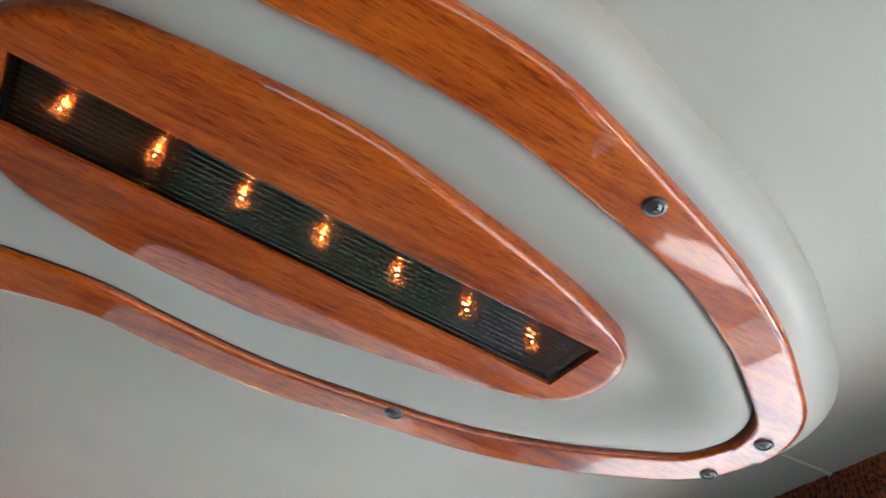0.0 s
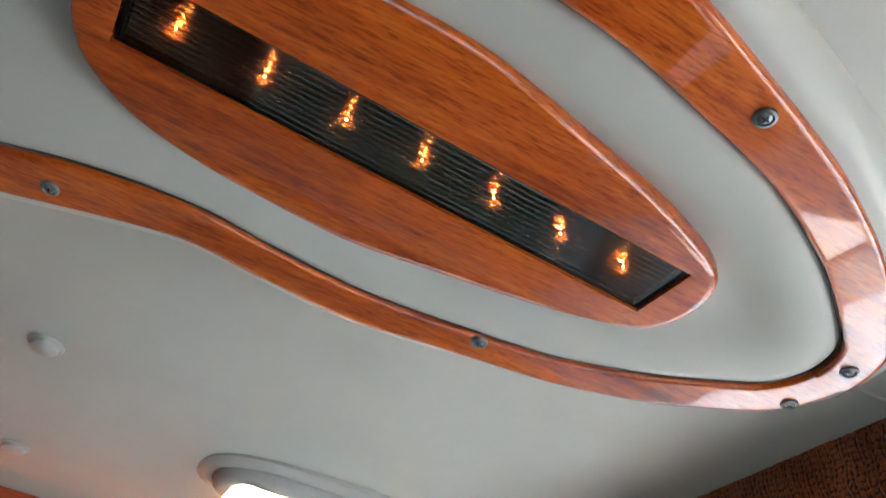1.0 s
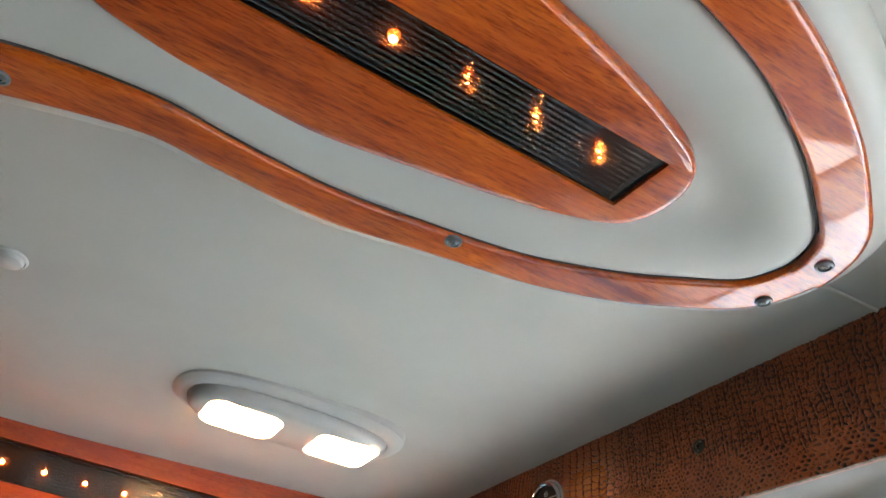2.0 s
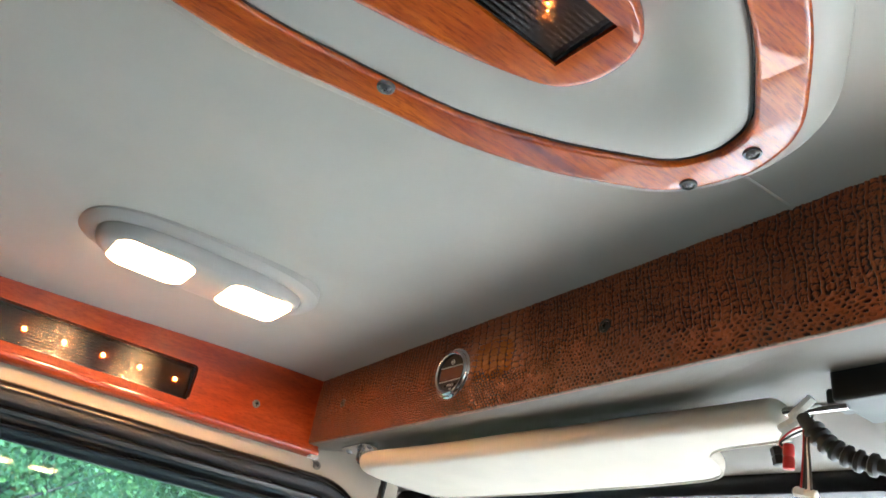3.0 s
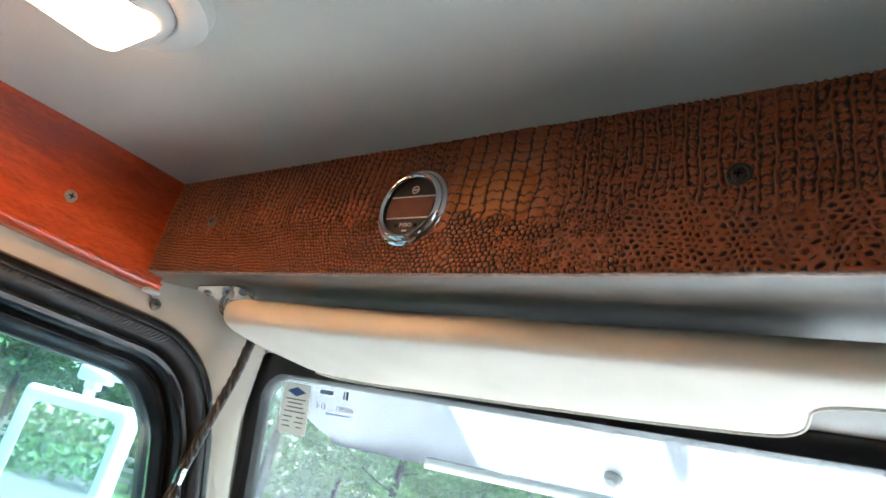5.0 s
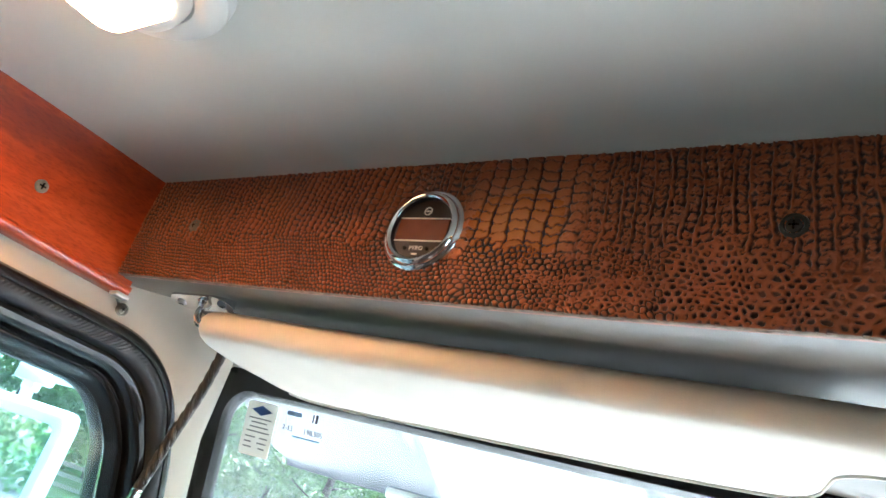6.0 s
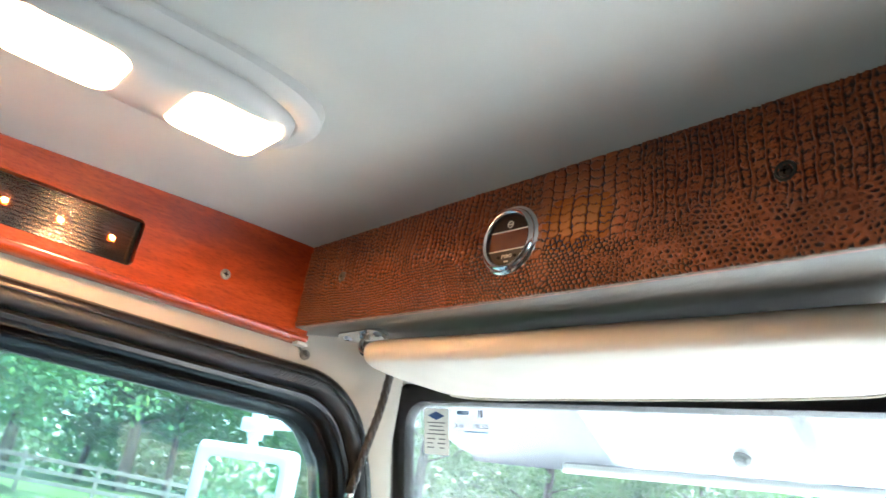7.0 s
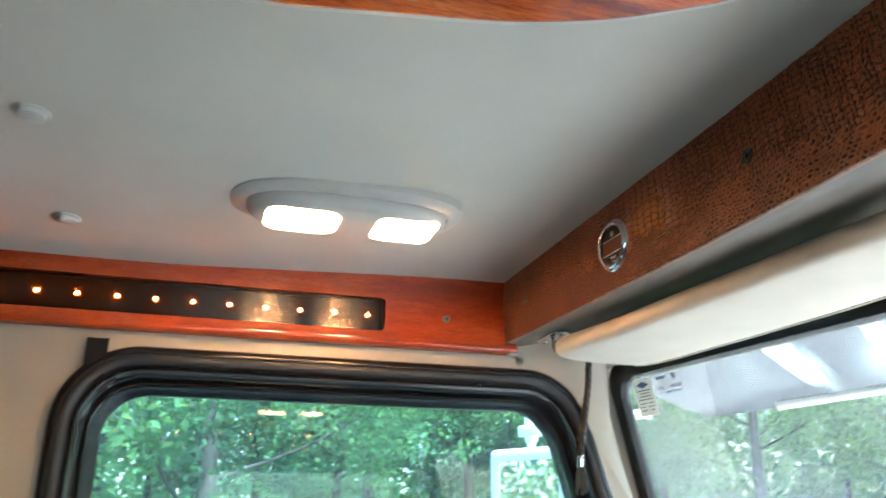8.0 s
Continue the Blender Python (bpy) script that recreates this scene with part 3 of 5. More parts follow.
def croc_field(xs, zs):
    """Relief of crocodile-embossed hide: 1 on a scale or a ridge, 0 in a pit. Columns of plates above, a net of pits below."""
    rng = np.random.RandomState(7)
    X, Z = np.meshgrid(xs, zs, indexing="ij")
    belly = np.exp(-((X + 0.716) / 0.042) ** 4) * smooth(Z, FZ0 + 0.022, FZ0 + 0.036)
    # upper zone: plates in columns between thin upright ridges, with torn pits along both sides of each ridge
    width = [(-1.07, 0.0042), (-0.87, 0.0046), (-0.79, 0.0072), (-0.765, 0.0108), (-0.685, 0.0108), (-0.65, 0.0088), (-0.50, 0.0092), (0.5, 0.0098)]
    cols = [xs[0] - 0.03]
    while cols[-1] < xs[-1] + 0.03:
        cols.append(cols[-1] + float(spread(np.array([cols[-1]]), width)[0]) * (1 + 0.11 * rng.randn()))
    cols = np.array(cols)
    XX = X - 0.0050 * np.sin((Z - FZ0) * 24 + X * 9) - 0.0012 * ripple(X, Z, 30, 1) - 0.0003 * ripple(X, Z, 150, 2)
    K = np.clip(np.searchsorted(cols, XX), 1, len(cols) - 1)
    w = cols[K] - cols[K - 1]
    a = (XX - cols[K - 1]) / w - 0.5
    rh = 0.0040 + 0.36 * (w - 0.0042)
    V = (Z - FZ0) / rh + 3 * chance(K, 0 * K, 1) + 0.10 * np.sin(a * 5 + K * 2.1) + 0.12 * ripple(X, Z, 130, 3)
    row = np.floor(V)
    b = V - row - 0.5
    dx, dz = (0.5 - np.abs(a)) * w, (0.5 - np.abs(b)) * rh
    plate = chance(K, row, 2)
    ridge = np.exp(-(dx / 0.00075) ** 2)
    torn = smooth(ripple(X, Z, 170, 6) + 0.5 * ripple(X, Z, 80, 7), -0.55, 0.15)
    edge = 0.0015 + 0.0009 * chance(K, row, 3) + 0.0006 * ripple(X, Z, 230, 5) + 0.0008 * np.exp(-(dz / 0.0011) ** 2)
    moat = (1 - smooth(dx, edge, edge + 0.0008)) * (1 - ridge) * (0.30 + 0.70 * torn) * (0.55 + 0.45 * np.exp(-(dz / 0.0016) ** 2))
    cross = (1 - smooth(dz + 0.0003 * ripple(X, Z, 260, 4), 0.0003, 0.0011)) * (1 - ridge) * (0.30 + 0.70 * smooth(ripple(X, Z, 150, 13), -0.5, 0.2))
    wild = (1 - np.maximum(moat, 0.9 * cross)) * np.maximum(ridge, 0.84 + 0.16 * plate)
    wild *= 1 - smooth(ripple(X, Z, 300, 8), 0.35, 0.85) * smooth(dx, 0.0012, 0.0020) * 0.6
    inner = np.minimum(dx, dz + 0.00035 * (0.5 + 0.5 * np.sign(plate - 0.35))) - 0.0004 * np.exp(-((dx - dz) / 0.0009) ** 2) + 0.0002 * ripple(X, Z, 260, 4)
    calm = smooth(inner, 0.0000, 0.0009) * (0.80 + 0.20 * np.sqrt(np.clip(inner / 0.0026, 0, 1)))
    upper = wild + (calm - wild) * np.maximum(belly, 1 - smooth(X, -0.83, -0.765))
    # lower zone: a net of thin ridges round dark pits, finer towards the door, oblong at the far end
    step = spread(xs, [(-1.07, 0.0030), (-0.86, 0.0031), (-0.74, 0.0042), (-0.60, 0.0044), (-0.54, 0.0050), (-0.46, 0.0062), (0.5, 0.0066)])
    tall = spread(xs, [(-1.07, 0.0026), (-0.86, 0.0028), (-0.72, 0.0035), (-0.55, 0.0037), (0.5, 0.0040)])
    U = np.concatenate([[0], np.cumsum(np.diff(xs) / step[1:])])[:, None] + 0.30 * ripple(X, Z, 40, 9)
    W = (Z - FZ0) / tall[:, None] + 0.55 * ripple(X, Z, 22, 10) + 0.8 * np.sin(X * 31)
    iu, iw = np.floor(U), np.floor(W)
    f1, f2, who = np.full_like(X, 9.0), np.full_like(X, 9.0), np.zeros_like(X)
    for dr in (-2, -1, 0, 1, 2):
        r = iw + dr
        for dq in (-2, -1, 0, 1, 2):
            c = iu + dq
            cx = c + 0.5 + 0.5 * (r % 2) - 0.25 + 0.52 * (chance(c, r, 4) - 0.5)
            cz = r + 0.5 + 0.52 * (chance(c, r, 5) - 0.5)
            e = np.hypot(U - cx, W - cz)
            near = e < f1
            f2 = np.where(near, f1, np.minimum(f2, e))
            who = np.where(near, chance(c, r, 6), who)
            f1 = np.where(near, e, f1)
    gap = (f2 - f1) * 0.5
    pit = smooth(gap, 0.11 + 0.08 * who, 0.23 + 0.08 * who) * (0.55 + 0.45 * smooth(who, 0.05, 0.35))
    seed = smooth(0.30 - f1, 0.0, 0.14) * (who > 0.6) * 0.8
    lower = 1 - pit * (1 - seed)
    bead = smooth(gap, 0.05, 0.25) * (0.76 + 0.14 * who + 0.10 * smooth(gap, 0.15, 0.45))
    lower = np.where(np.modf(who * 7.13)[0] < smooth(X + 0.02 * ripple(X, Z, 25, 14), -0.73, -0.60), lower, bead)
    top = FZ0 + 0.036 + 0.012 * np.exp(-((X + 0.610) / 0.045) ** 2) + 0.004 * np.sin(X * 13) - 0.014 * smooth(X, -0.54, -0.42) + 0.007 * ripple(X, Z, 34, 11)
    mix = smooth(Z, top - 0.0012, top + 0.0012)
    H = lower + (upper - lower) * mix
    worn = np.clip(ripple(X, Z, 18, 12) * 1.1 - 0.85, 0, 0.35)
    return H + (1 - H) * worn


def header_panel():
    t = thing("front_valance", "brown crocodile-embossed leather valance above the windshield", "leather valance", at=(MID, 0.70, FZ0))
    xs = np.concatenate([np.linspace(-1.0650, -0.28, 2000), np.linspace(-0.28, mirrored(-1.0650), 420)[1:]])
    zs = np.linspace(FZ0, FZ1, 216)
    H = croc_field(xs, zs)
    nx, nz = H.shape
    soft = np.minimum(1, np.minimum(np.arange(nz), np.arange(nz)[::-1]) / 3.0)
    co = np.zeros((nx, nz, 3))
    co[:, :, 0] = xs[:, None]
    co[:, :, 1] = fascia_y(xs)[:, None] - 0.0019 * H - 0.0014 * (soft[None, :] ** 0.5 - 1)
    co[:, :, 2] = zs[None, :]
    idx = np.arange(nx * nz).reshape(nx, nz)
    quads = np.stack([idx[:-1, :-1], idx[1:, :-1], idx[1:, 1:], idx[:-1, 1:]], -1).reshape(-1, 4)
    me = bpy.data.meshes.new("leather_face")
    me.from_pydata(co.reshape(-1, 3).tolist(), [], quads.tolist())
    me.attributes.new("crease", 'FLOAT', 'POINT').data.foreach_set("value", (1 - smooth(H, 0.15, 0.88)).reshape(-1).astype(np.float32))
    # where the belly plates take the golden glare and smoother finish
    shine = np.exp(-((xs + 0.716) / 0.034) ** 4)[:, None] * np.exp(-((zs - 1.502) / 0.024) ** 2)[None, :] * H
    me.attributes.new("polish_glare", 'FLOAT', 'POINT').data.foreach_set("value", shine.reshape(-1).astype(np.float32))
    me.polygons.foreach_set("use_smooth", [True] * len(me.polygons))
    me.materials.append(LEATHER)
    face = new("leather_face", me)
    face.parent, face.matrix_parent_inverse = t, Matrix.Translation(-t.location)
    xb = np.linspace(-1.0650, mirrored(-1.0650), 60)
    board = loft([[(x, fascia_y(x) + o, z) for x in xb] for o, z in ((0.0037, FZ0 + 0.0005), (0.012, FZ0 + 0.0005), (0.012, FZ1), (0.0037, FZ1))], False, True, True)
    hem = loft([[(x, fascia_y(x) + o, z + 0.0002 * math.sin(x * 90) + 0.0002 * math.sin(x * 410)) for x in np.linspace(-1.0650, mirrored(-1.0650), 400)]
                for o, z in ((0.0004, FZ0 + 0.0006), (-0.0001, FZ0 + 0.0002), (0.0008, FZ0 - 0.0002), (0.004, FZ0 + 0.0001))], False, False)
    for nm, b, m, lab in (("backing_board", board, LEATHER, ""), ("raw_hem", hem, HEM, "pale raw edge of the hide")):
        part(nm, b, m, t, lab)
    return t


header_panel()


# ---- screws ----
def screw_parts(parent, m, r=0.0075, material=SCREW_BLACK, cup=True):
    """A cross-head screw with a finishing washer, at the pose m (z out of the surface)."""
    prof = [(r, -0.001), (r, 0.0006), (r * 0.93, 0.0016), (r * 0.70, 0.0020), (r * 0.60, 0.0008)] if cup else [(r, -0.001), (r * 0.98, 0.0006), (r * 0.8, 0.0012)]
    head = [(r * 0.58, 0.0004), (r * 0.55, 0.0014), (r * 0.40, 0.0020), (0.0001, 0.0022)] if cup else [(r * 0.8, 0.0012), (r * 0.5, 0.0017), (0.0001, 0.0019)]
    b = joined(turned(prof, 24, m), turned(head, 20, m))
    s = part("screw", b, material, parent)
    k = r * (0.34 if cup else 0.5)
    zt = 0.0021 if cup else 0.0019
    b = joined(box(-k, k, -k * 0.22, k * 0.22, zt - 0.0006, zt + 0.0002), box(-k * 0.22, k * 0.22, -k, k, zt - 0.0006, zt + 0.0002))
    bmesh.ops.transform(b, matrix=m, verts=b.verts)
    part("cross_slot", b, RUBBER, s)
    return s


def lone_screw(m, label, r=0.0075, material=SCREW_BLACK, group=""):
    t = thing("screw", label, "screw", group)
    screw_parts(t, m, r, material)
    return t


for x, z in ((-0.565, 1.505), (mirrored(-0.565), 1.505)):
    lone_screw(pose(x, fascia_y(x) - 0.0006, z, 90), "black cross-head screw with washer in the leather header", 0.0070, group="header screws")
for x in (-1.000, mirrored(-1.000)):
    lone_screw(pose(x, fascia_y(x) - 0.0006, 1.497, 90), "small dull screw in the leather header near its end", 0.0055, DULL, "header screws")

# ---- ceiling console ----
CON = pose(-0.339, 0.28, 0, 0, 0, 2.0)
RING_Z, PANEL_Z = 1.513, 1.514

# half outline of the console from its front tip to its rear tip: (half width, distance ahead of the middle)
HALF = [(0.0, 0.309), (0.030, 0.302), (0.051, 0.287), (0.068, 0.263), (0.089, 0.228), (0.105, 0.193), (0.120, 0.152), (0.137, 0.086), (0.147, 0.040), (0.149, 0.0), (0.146, -0.050),
        (0.142, -0.090), (0.147, -0.140), (0.160, -0.185), (0.180, -0.250), (0.188, -0.320), (0.176, -0.410), (0.135, -0.500), (0.070, -0.560), (0.0, -0.580)]
PANEL_HALF = [(0.0, 0.187), (0.019, 0.1835), (0.034, 0.172), (0.0465, 0.141), (0.0575, 0.101), (0.0665, 0.055), (0.0765, 0.0), (0.0775, -0.040), (0.074, -0.080), (0.064, -0.126), (0.050, -0.152), (0.030, -0.170), (0.0, -0.177)]


def full_loop(half, count):
    pts = [(-w, y) for w, y in half] + [(w, y) for w, y in reversed(half[1:-1])]
    return resample([(p.x, p.y) for p in spline([(x, y, 0) for x, y in pts], 12, True)], count)


OUTER = full_loop(HALF, 360)
PANEL = full_loop(PANEL_HALF, 200) + np.array((-0.0035, -0.002))


def con(P, z, crown=0.0):
    """Into the place; crown: how steeply the surface falls towards the door side."""
    return [CON @ Vector((x, y, z + crown * 0.5 * (x - math.hypot(x, 0.02) + 0.02))) for x, y in P]


SLIM = np.array([0.0112 * ease(y, -0.16, -0.06) * (1 - ease(y, 0.05, 0.25)) if x < -0.05 else 0.0 for x, y in OUTER])
OUTER[:, 0] += SLIM
WIDEN = np.array([1.0 + 0.28 * ease(-y, -0.16, -0.02) for y in OUTER[:, 1]]) - 0.8 * SLIM / 0.028


def ring_inset(d):
    """The console's outline moved inwards; the ring is broader towards its waist."""
    return inset(OUTER, (d * WIDEN)[:, None] if d > 0 else d)


def ring_solid(loop, profile, a=None, b=None):
    """A moulding along the loop, from (inset, z) pairs; a, b: the stretch of the loop, or all of it."""
    loops = []
    for d, z in profile:
        Q = ring_inset(d)
        if a is not None:
            Q = np.roll(Q, -a, 0)[:b]
        loops.append(con(Q, z, 0.065))
    return loft(loops, a is None, True, a is not None)


structure("console_flange", ring_solid(OUTER, [(-0.0215, 1.5480), (-0.0210, 1.5350), (-0.0195, 1.5300), (-0.0155, 1.5245), (-0.0100, 1.5202), (-0.004, 1.5186), (0.004, 1.5186), (0.006, 1.5425)]),
          VINYL_SOFT, "grey moulded flange round the ceiling console", "flange")

pad_loops = [con(ring_inset(d), z, 0.065) for d, z in ((0.0286, 1.5425), (0.0286, 1.5190), (0.0294, 1.5172), (0.0312, 1.5160), (0.036, 1.5160))]
inner = ring_inset(0.036)
spine = np.stack([inner[:, 0] * 0.0, np.clip(inner[:, 1] * 0.80, -0.40, 0.17)], 1)
for f, z in ((0.10, 1.5166), (0.22, 1.5185), (0.36, 1.5225), (0.50, 1.5270), (0.66, 1.5300), (0.999, 1.5300)):
    pad_loops.append(con(inner * (1 - f) + spine * f, z, 0.065))
bm = loft(pad_loops, True, False)
structure("console_pad", bm, VINYL_SOFT, "smooth grey-green padded insert of the console", "padding")


def trim_ring():
    t = thing("trim_ring", "glossy orange-brown mahogany trim ring screwed round the ceiling console", "wooden trim", at=(-0.339, 0.28, RING_Z))
    prof = [(0.0, 1.5300), (0.0, 1.5165), (0.0004, 1.5148), (0.0014, 1.5136), (0.0030, RING_Z + 0.0001), (0.0037, RING_Z), (0.0044, RING_Z), (0.0248, RING_Z), (0.0254, RING_Z), (0.0260, RING_Z + 0.0001), (0.0270, 1.5134), (0.0278, 1.5146), (0.0280, 1.5165), (0.0280, 1.5300)]
    half = len(OUTER) // 2
    left = part("trim_half", ring_solid(OUTER, prof, 0, half + 1), WOOD_RING, t)
    right = part("trim_half", ring_solid(OUTER, [(d - 0.0006, z - 0.0014) for d, z in prof], half, half + 1), WOOD_RING, t)
    seam = part("inner_bead", ring_solid(OUTER, [(0.0279, 1.530), (0.0279, 1.5168), (0.0288, 1.5168), (0.0290, 1.530)]), DARK_TRIM, t, "thin dark bead inside the ring")
    for x, y in ((-0.221, 0.389), (-0.446, 0.377), (-0.470, 0.112), (-0.332, 0.571), (-0.380, 0.573), (-0.195, 0.135)):
        q = CON.inverted() @ Vector((x, y, 0))
        tilt = math.degrees(math.atan(0.065)) if q.x < -0.05 else 0.0
        screw_parts(t, pose(x, y, RING_Z + (0.0002 if q.x < 0 else -0.0013) + 0.0325 * (q.x - math.hypot(q.x, 0.02) + 0.02), 180, tilt), 0.0056, SCREW_GREY)
    return t


trim_ring()


def wood_panel():
    t = thing("wood_panel", "long egg-shaped glossy mahogany panel framing a ceiling light strip", "wooden panel", at=(-0.339, 0.28, PANEL_Z))
    prof = [(0.0015, 1.531), (0.0, 1.5255), (0.0, 1.5172), (0.0007, 1.5154), (0.0022, 1.5144), (0.0050, PANEL_Z)]
    loops = [con(inset(PANEL, d), z) for d, z in prof]
    rim = np.stack([np.clip(inset(PANEL, 0.0065)[:, 0], -0.0222, 0.0222), np.clip(inset(PANEL, 0.0065)[:, 1], -0.157, 0.159)], 1)
    part("edge_band", loft(loops[:5], True, False), WOOD_RING, t, "rounded polished edge")
    flat = inset(PANEL, 0.0058)
    lip = rim + (flat - rim) * 0.04
    part("panel_board", loft(loops[4:] + [con(flat, PANEL_Z), con(lip, PANEL_Z), con(rim, PANEL_Z + 0.0001), con(rim, PANEL_Z + 0.0008), con(rim, 1.523)], True, False), WOOD_RING, t)
    return t


wood_panel()


def ribbed_lens_mat():
    """Thin brown-smoked plastic: looks through to the bulbs, catches glints on its ribs and glows a little near a bulb."""
    m, n, l, b = mat("smoked_clear_lens")
    n.remove(b)
    tr, gl, df = n.new("ShaderNodeBsdfTransparent"), n.new("ShaderNodeBsdfGlossy"), n.new("ShaderNodeBsdfTranslucent")
    fr, m1, m2 = n.new("ShaderNodeFresnel"), n.new("ShaderNodeMixShader"), n.new("ShaderNodeMixShader")
    tr.inputs["Color"].default_value = (0.40, 0.31, 0.25, 1)
    df.inputs["Color"].default_value = (0.42, 0.30, 0.22, 1)
    gl.inputs["Roughness"].default_value = 0.11
    fr.inputs["IOR"].default_value = 1.55
    m1.inputs["Fac"].default_value = 0.04
    l.new(tr.outputs[0], m1.inputs[1])
    l.new(df.outputs[0], m1.inputs[2])
    l.new(fr.outputs[0], m2.inputs["Fac"])
    l.new(m1.outputs[0], m2.inputs[1])
    l.new(gl.outputs[0], m2.inputs[2])
    l.new(m2.outputs[0], n["Material Output"].inputs["Surface"])
    return m


SMOKED = ribbed_lens_mat()
STRIP_BACK = plain("strip_back", (0.006, 0.0052, 0.0046), 0.7, spec=0.05, vary=0.2, scale=40, bump=0.1)


def light_strip(m, y0, y1, first, count, step, label, group, ridge=0.0002, tilt=0.0):
    """A smoked ribbed lamp strip; local y runs along it, local -z out of the surface it sits in; tilt: how much the lens leans over."""
    W = 0.0205
    t = thing("light_strip", label, "light strip", group, at=m @ Vector((0, (y0 + y1) / 2, 0)))

    def put(name, b, mt, parent, lab=""):
        bmesh.ops.transform(b, matrix=m, verts=b.verts)
        return part(name, b, mt, parent, lab)
    back = [[(x, y, z) for y in (y0, y1)] for x, z in ((-W - 0.001, 0.001), (-W - 0.001, 0.013), (W + 0.001, 0.013), (W + 0.001, 0.001), (W, 0.001), (W, 0.0115), (-W, 0.0115), (-W, 0.001))]
    housing = put("housing", loft(back, False, True, False), STRIP_BACK, t, "dark plastic tray")
    ribs = 11
    xs = np.linspace(-W, W, ribs * 6 + 1)
    outer = [[(x, y, 0.0006 - tilt * x + ridge * (1 - abs(math.cos(math.pi * (x + W) / (2 * W) * ribs)))) for y in (y0, y1)] for x in xs]
    inner = [[(x, y, 0.0034) for y in (y0, y1)] for x in xs[::-1]]
    put("lens", loft(outer + inner, False, True, True), SMOKED, t, "smoked ribbed plastic lens")
    for i in range(count):
        b = bmesh.new()
        bmesh.ops.create_uvsphere(b, u_segments=12, v_segments=8, radius=0.0034, matrix=Matrix.Translation((0, first + i * step, 0.0076)))
        bulb = put("bulb", b, LED_GLOW, t, "glowing amber bulb")
        b = bmesh.new()
        bmesh.ops.create_uvsphere(b, u_segments=8, v_segments=6, radius=0.0025, matrix=Matrix.Translation((0, first + i * step, 0.0058)))
        put("die", b, LED_CORE, bulb)
    for e, s in ((y0, 1), (y1, -1)):
        put("end_cap", box(-W - 0.001, W + 0.001, min(e, e + s * 0.003), max(e, e + s * 0.003), 0.0004, 0.0125, 0.0006, 1), STRIP_BACK, t)
    return t


light_strip(CON @ Matrix.Translation((0, 0, PANEL_Z + 0.001)), -0.156, 0.158, -0.1325, 7, 0.0437,
            "smoked ribbed light strip with glowing amber bulbs in the ceiling panel", "amber light strips", 0.0004)

# ---- dome light ----
def dome_light(cx, label):
    cy = 0.411
    t = thing("dome_light", label, "dome light", "ceiling dome lights", at=(cx, cy, CEIL))

    def oval(d, z, L=0.1235, W=0.0625, p=3.0):
        out = []
        for i in range(96):
            a = 2 * math.pi * i / 96
            c, s = math.cos(a), math.sin(a)
            out.append((cx + (W - d) * math.copysign(abs(c) ** (2 / 2.4), c), cy + (L - d) * math.copysign(abs(s) ** (2 / p), s), z))
        return out
    bez = [oval(-0.002, 1.545), oval(-0.0005, 1.5325), oval(0.003, 1.5298), oval(0.008, 1.5282), oval(0.013, 1.5278), oval(0.0150, 1.5284), oval(0.0160, 1.5300), oval(0.0166, 1.5300), oval(0.0172, 1.5258), oval(0.0190, 1.5208), oval(0.0225, 1.5174), oval(0.028, 1.5162)]
    bm = loft(bez, True, False)
    bm.verts.ensure_lookup_table()
    bm.faces.new([bm.verts[len(bm.verts) - 96 + i] for i in range(96)])
    part("housing", bm, DOME_PLASTIC, t)
    for y0, y1, r in ((0.320, 0.404, 0.021), (0.436, 0.509, 0.016)):
        base = inset(rounded(cx - 0.036 - 0.004, cx + 0.032, y0, y1, r, 10), 0.003)
        loops = [[(x, y, z) for x, y in inset(base, d)] for d, z in ((0.0, 1.5170), (0.0, 1.5160), (0.0015, 1.5152), (0.005, 1.5142), (0.010, 1.5130), (0.018, 1.5119))]
        part("lens", loft(loops, True, False, True), LENS_GLOW, t, "lit frosted lens")
    return t


dome_light(-0.846, "oblong grey dome light with two bright warm-white lenses")
dome_light(mirrored(-0.846), "oblong grey dome light above the passenger seat, both lenses lit")


def ceiling_button(x, y):
    t = thing("ceiling_button", "small round grey plastic button in the headliner", "button", "headliner buttons", at=(x, y, ceil_z(x, y)))
    h = ceil_z(x, y)
    part("cap", turned([(0.0125, 0.002), (0.0125, -0.002), (0.0115, -0.0045), (0.008, -0.006), (0.0001, -0.0064)], 28, Matrix.Translation((x, y, h))), DOME_PLASTIC, t)
    part("rim", turned([(0.0155, 0.002), (0.0152, -0.001), (0.0135, -0.0022), (0.0123, -0.0012)], 28, Matrix.Translation((x, y, h))), DOME_PLASTIC, t)


ceiling_button(-0.722, 0.122)
ceiling_button(-0.946, 0.119)

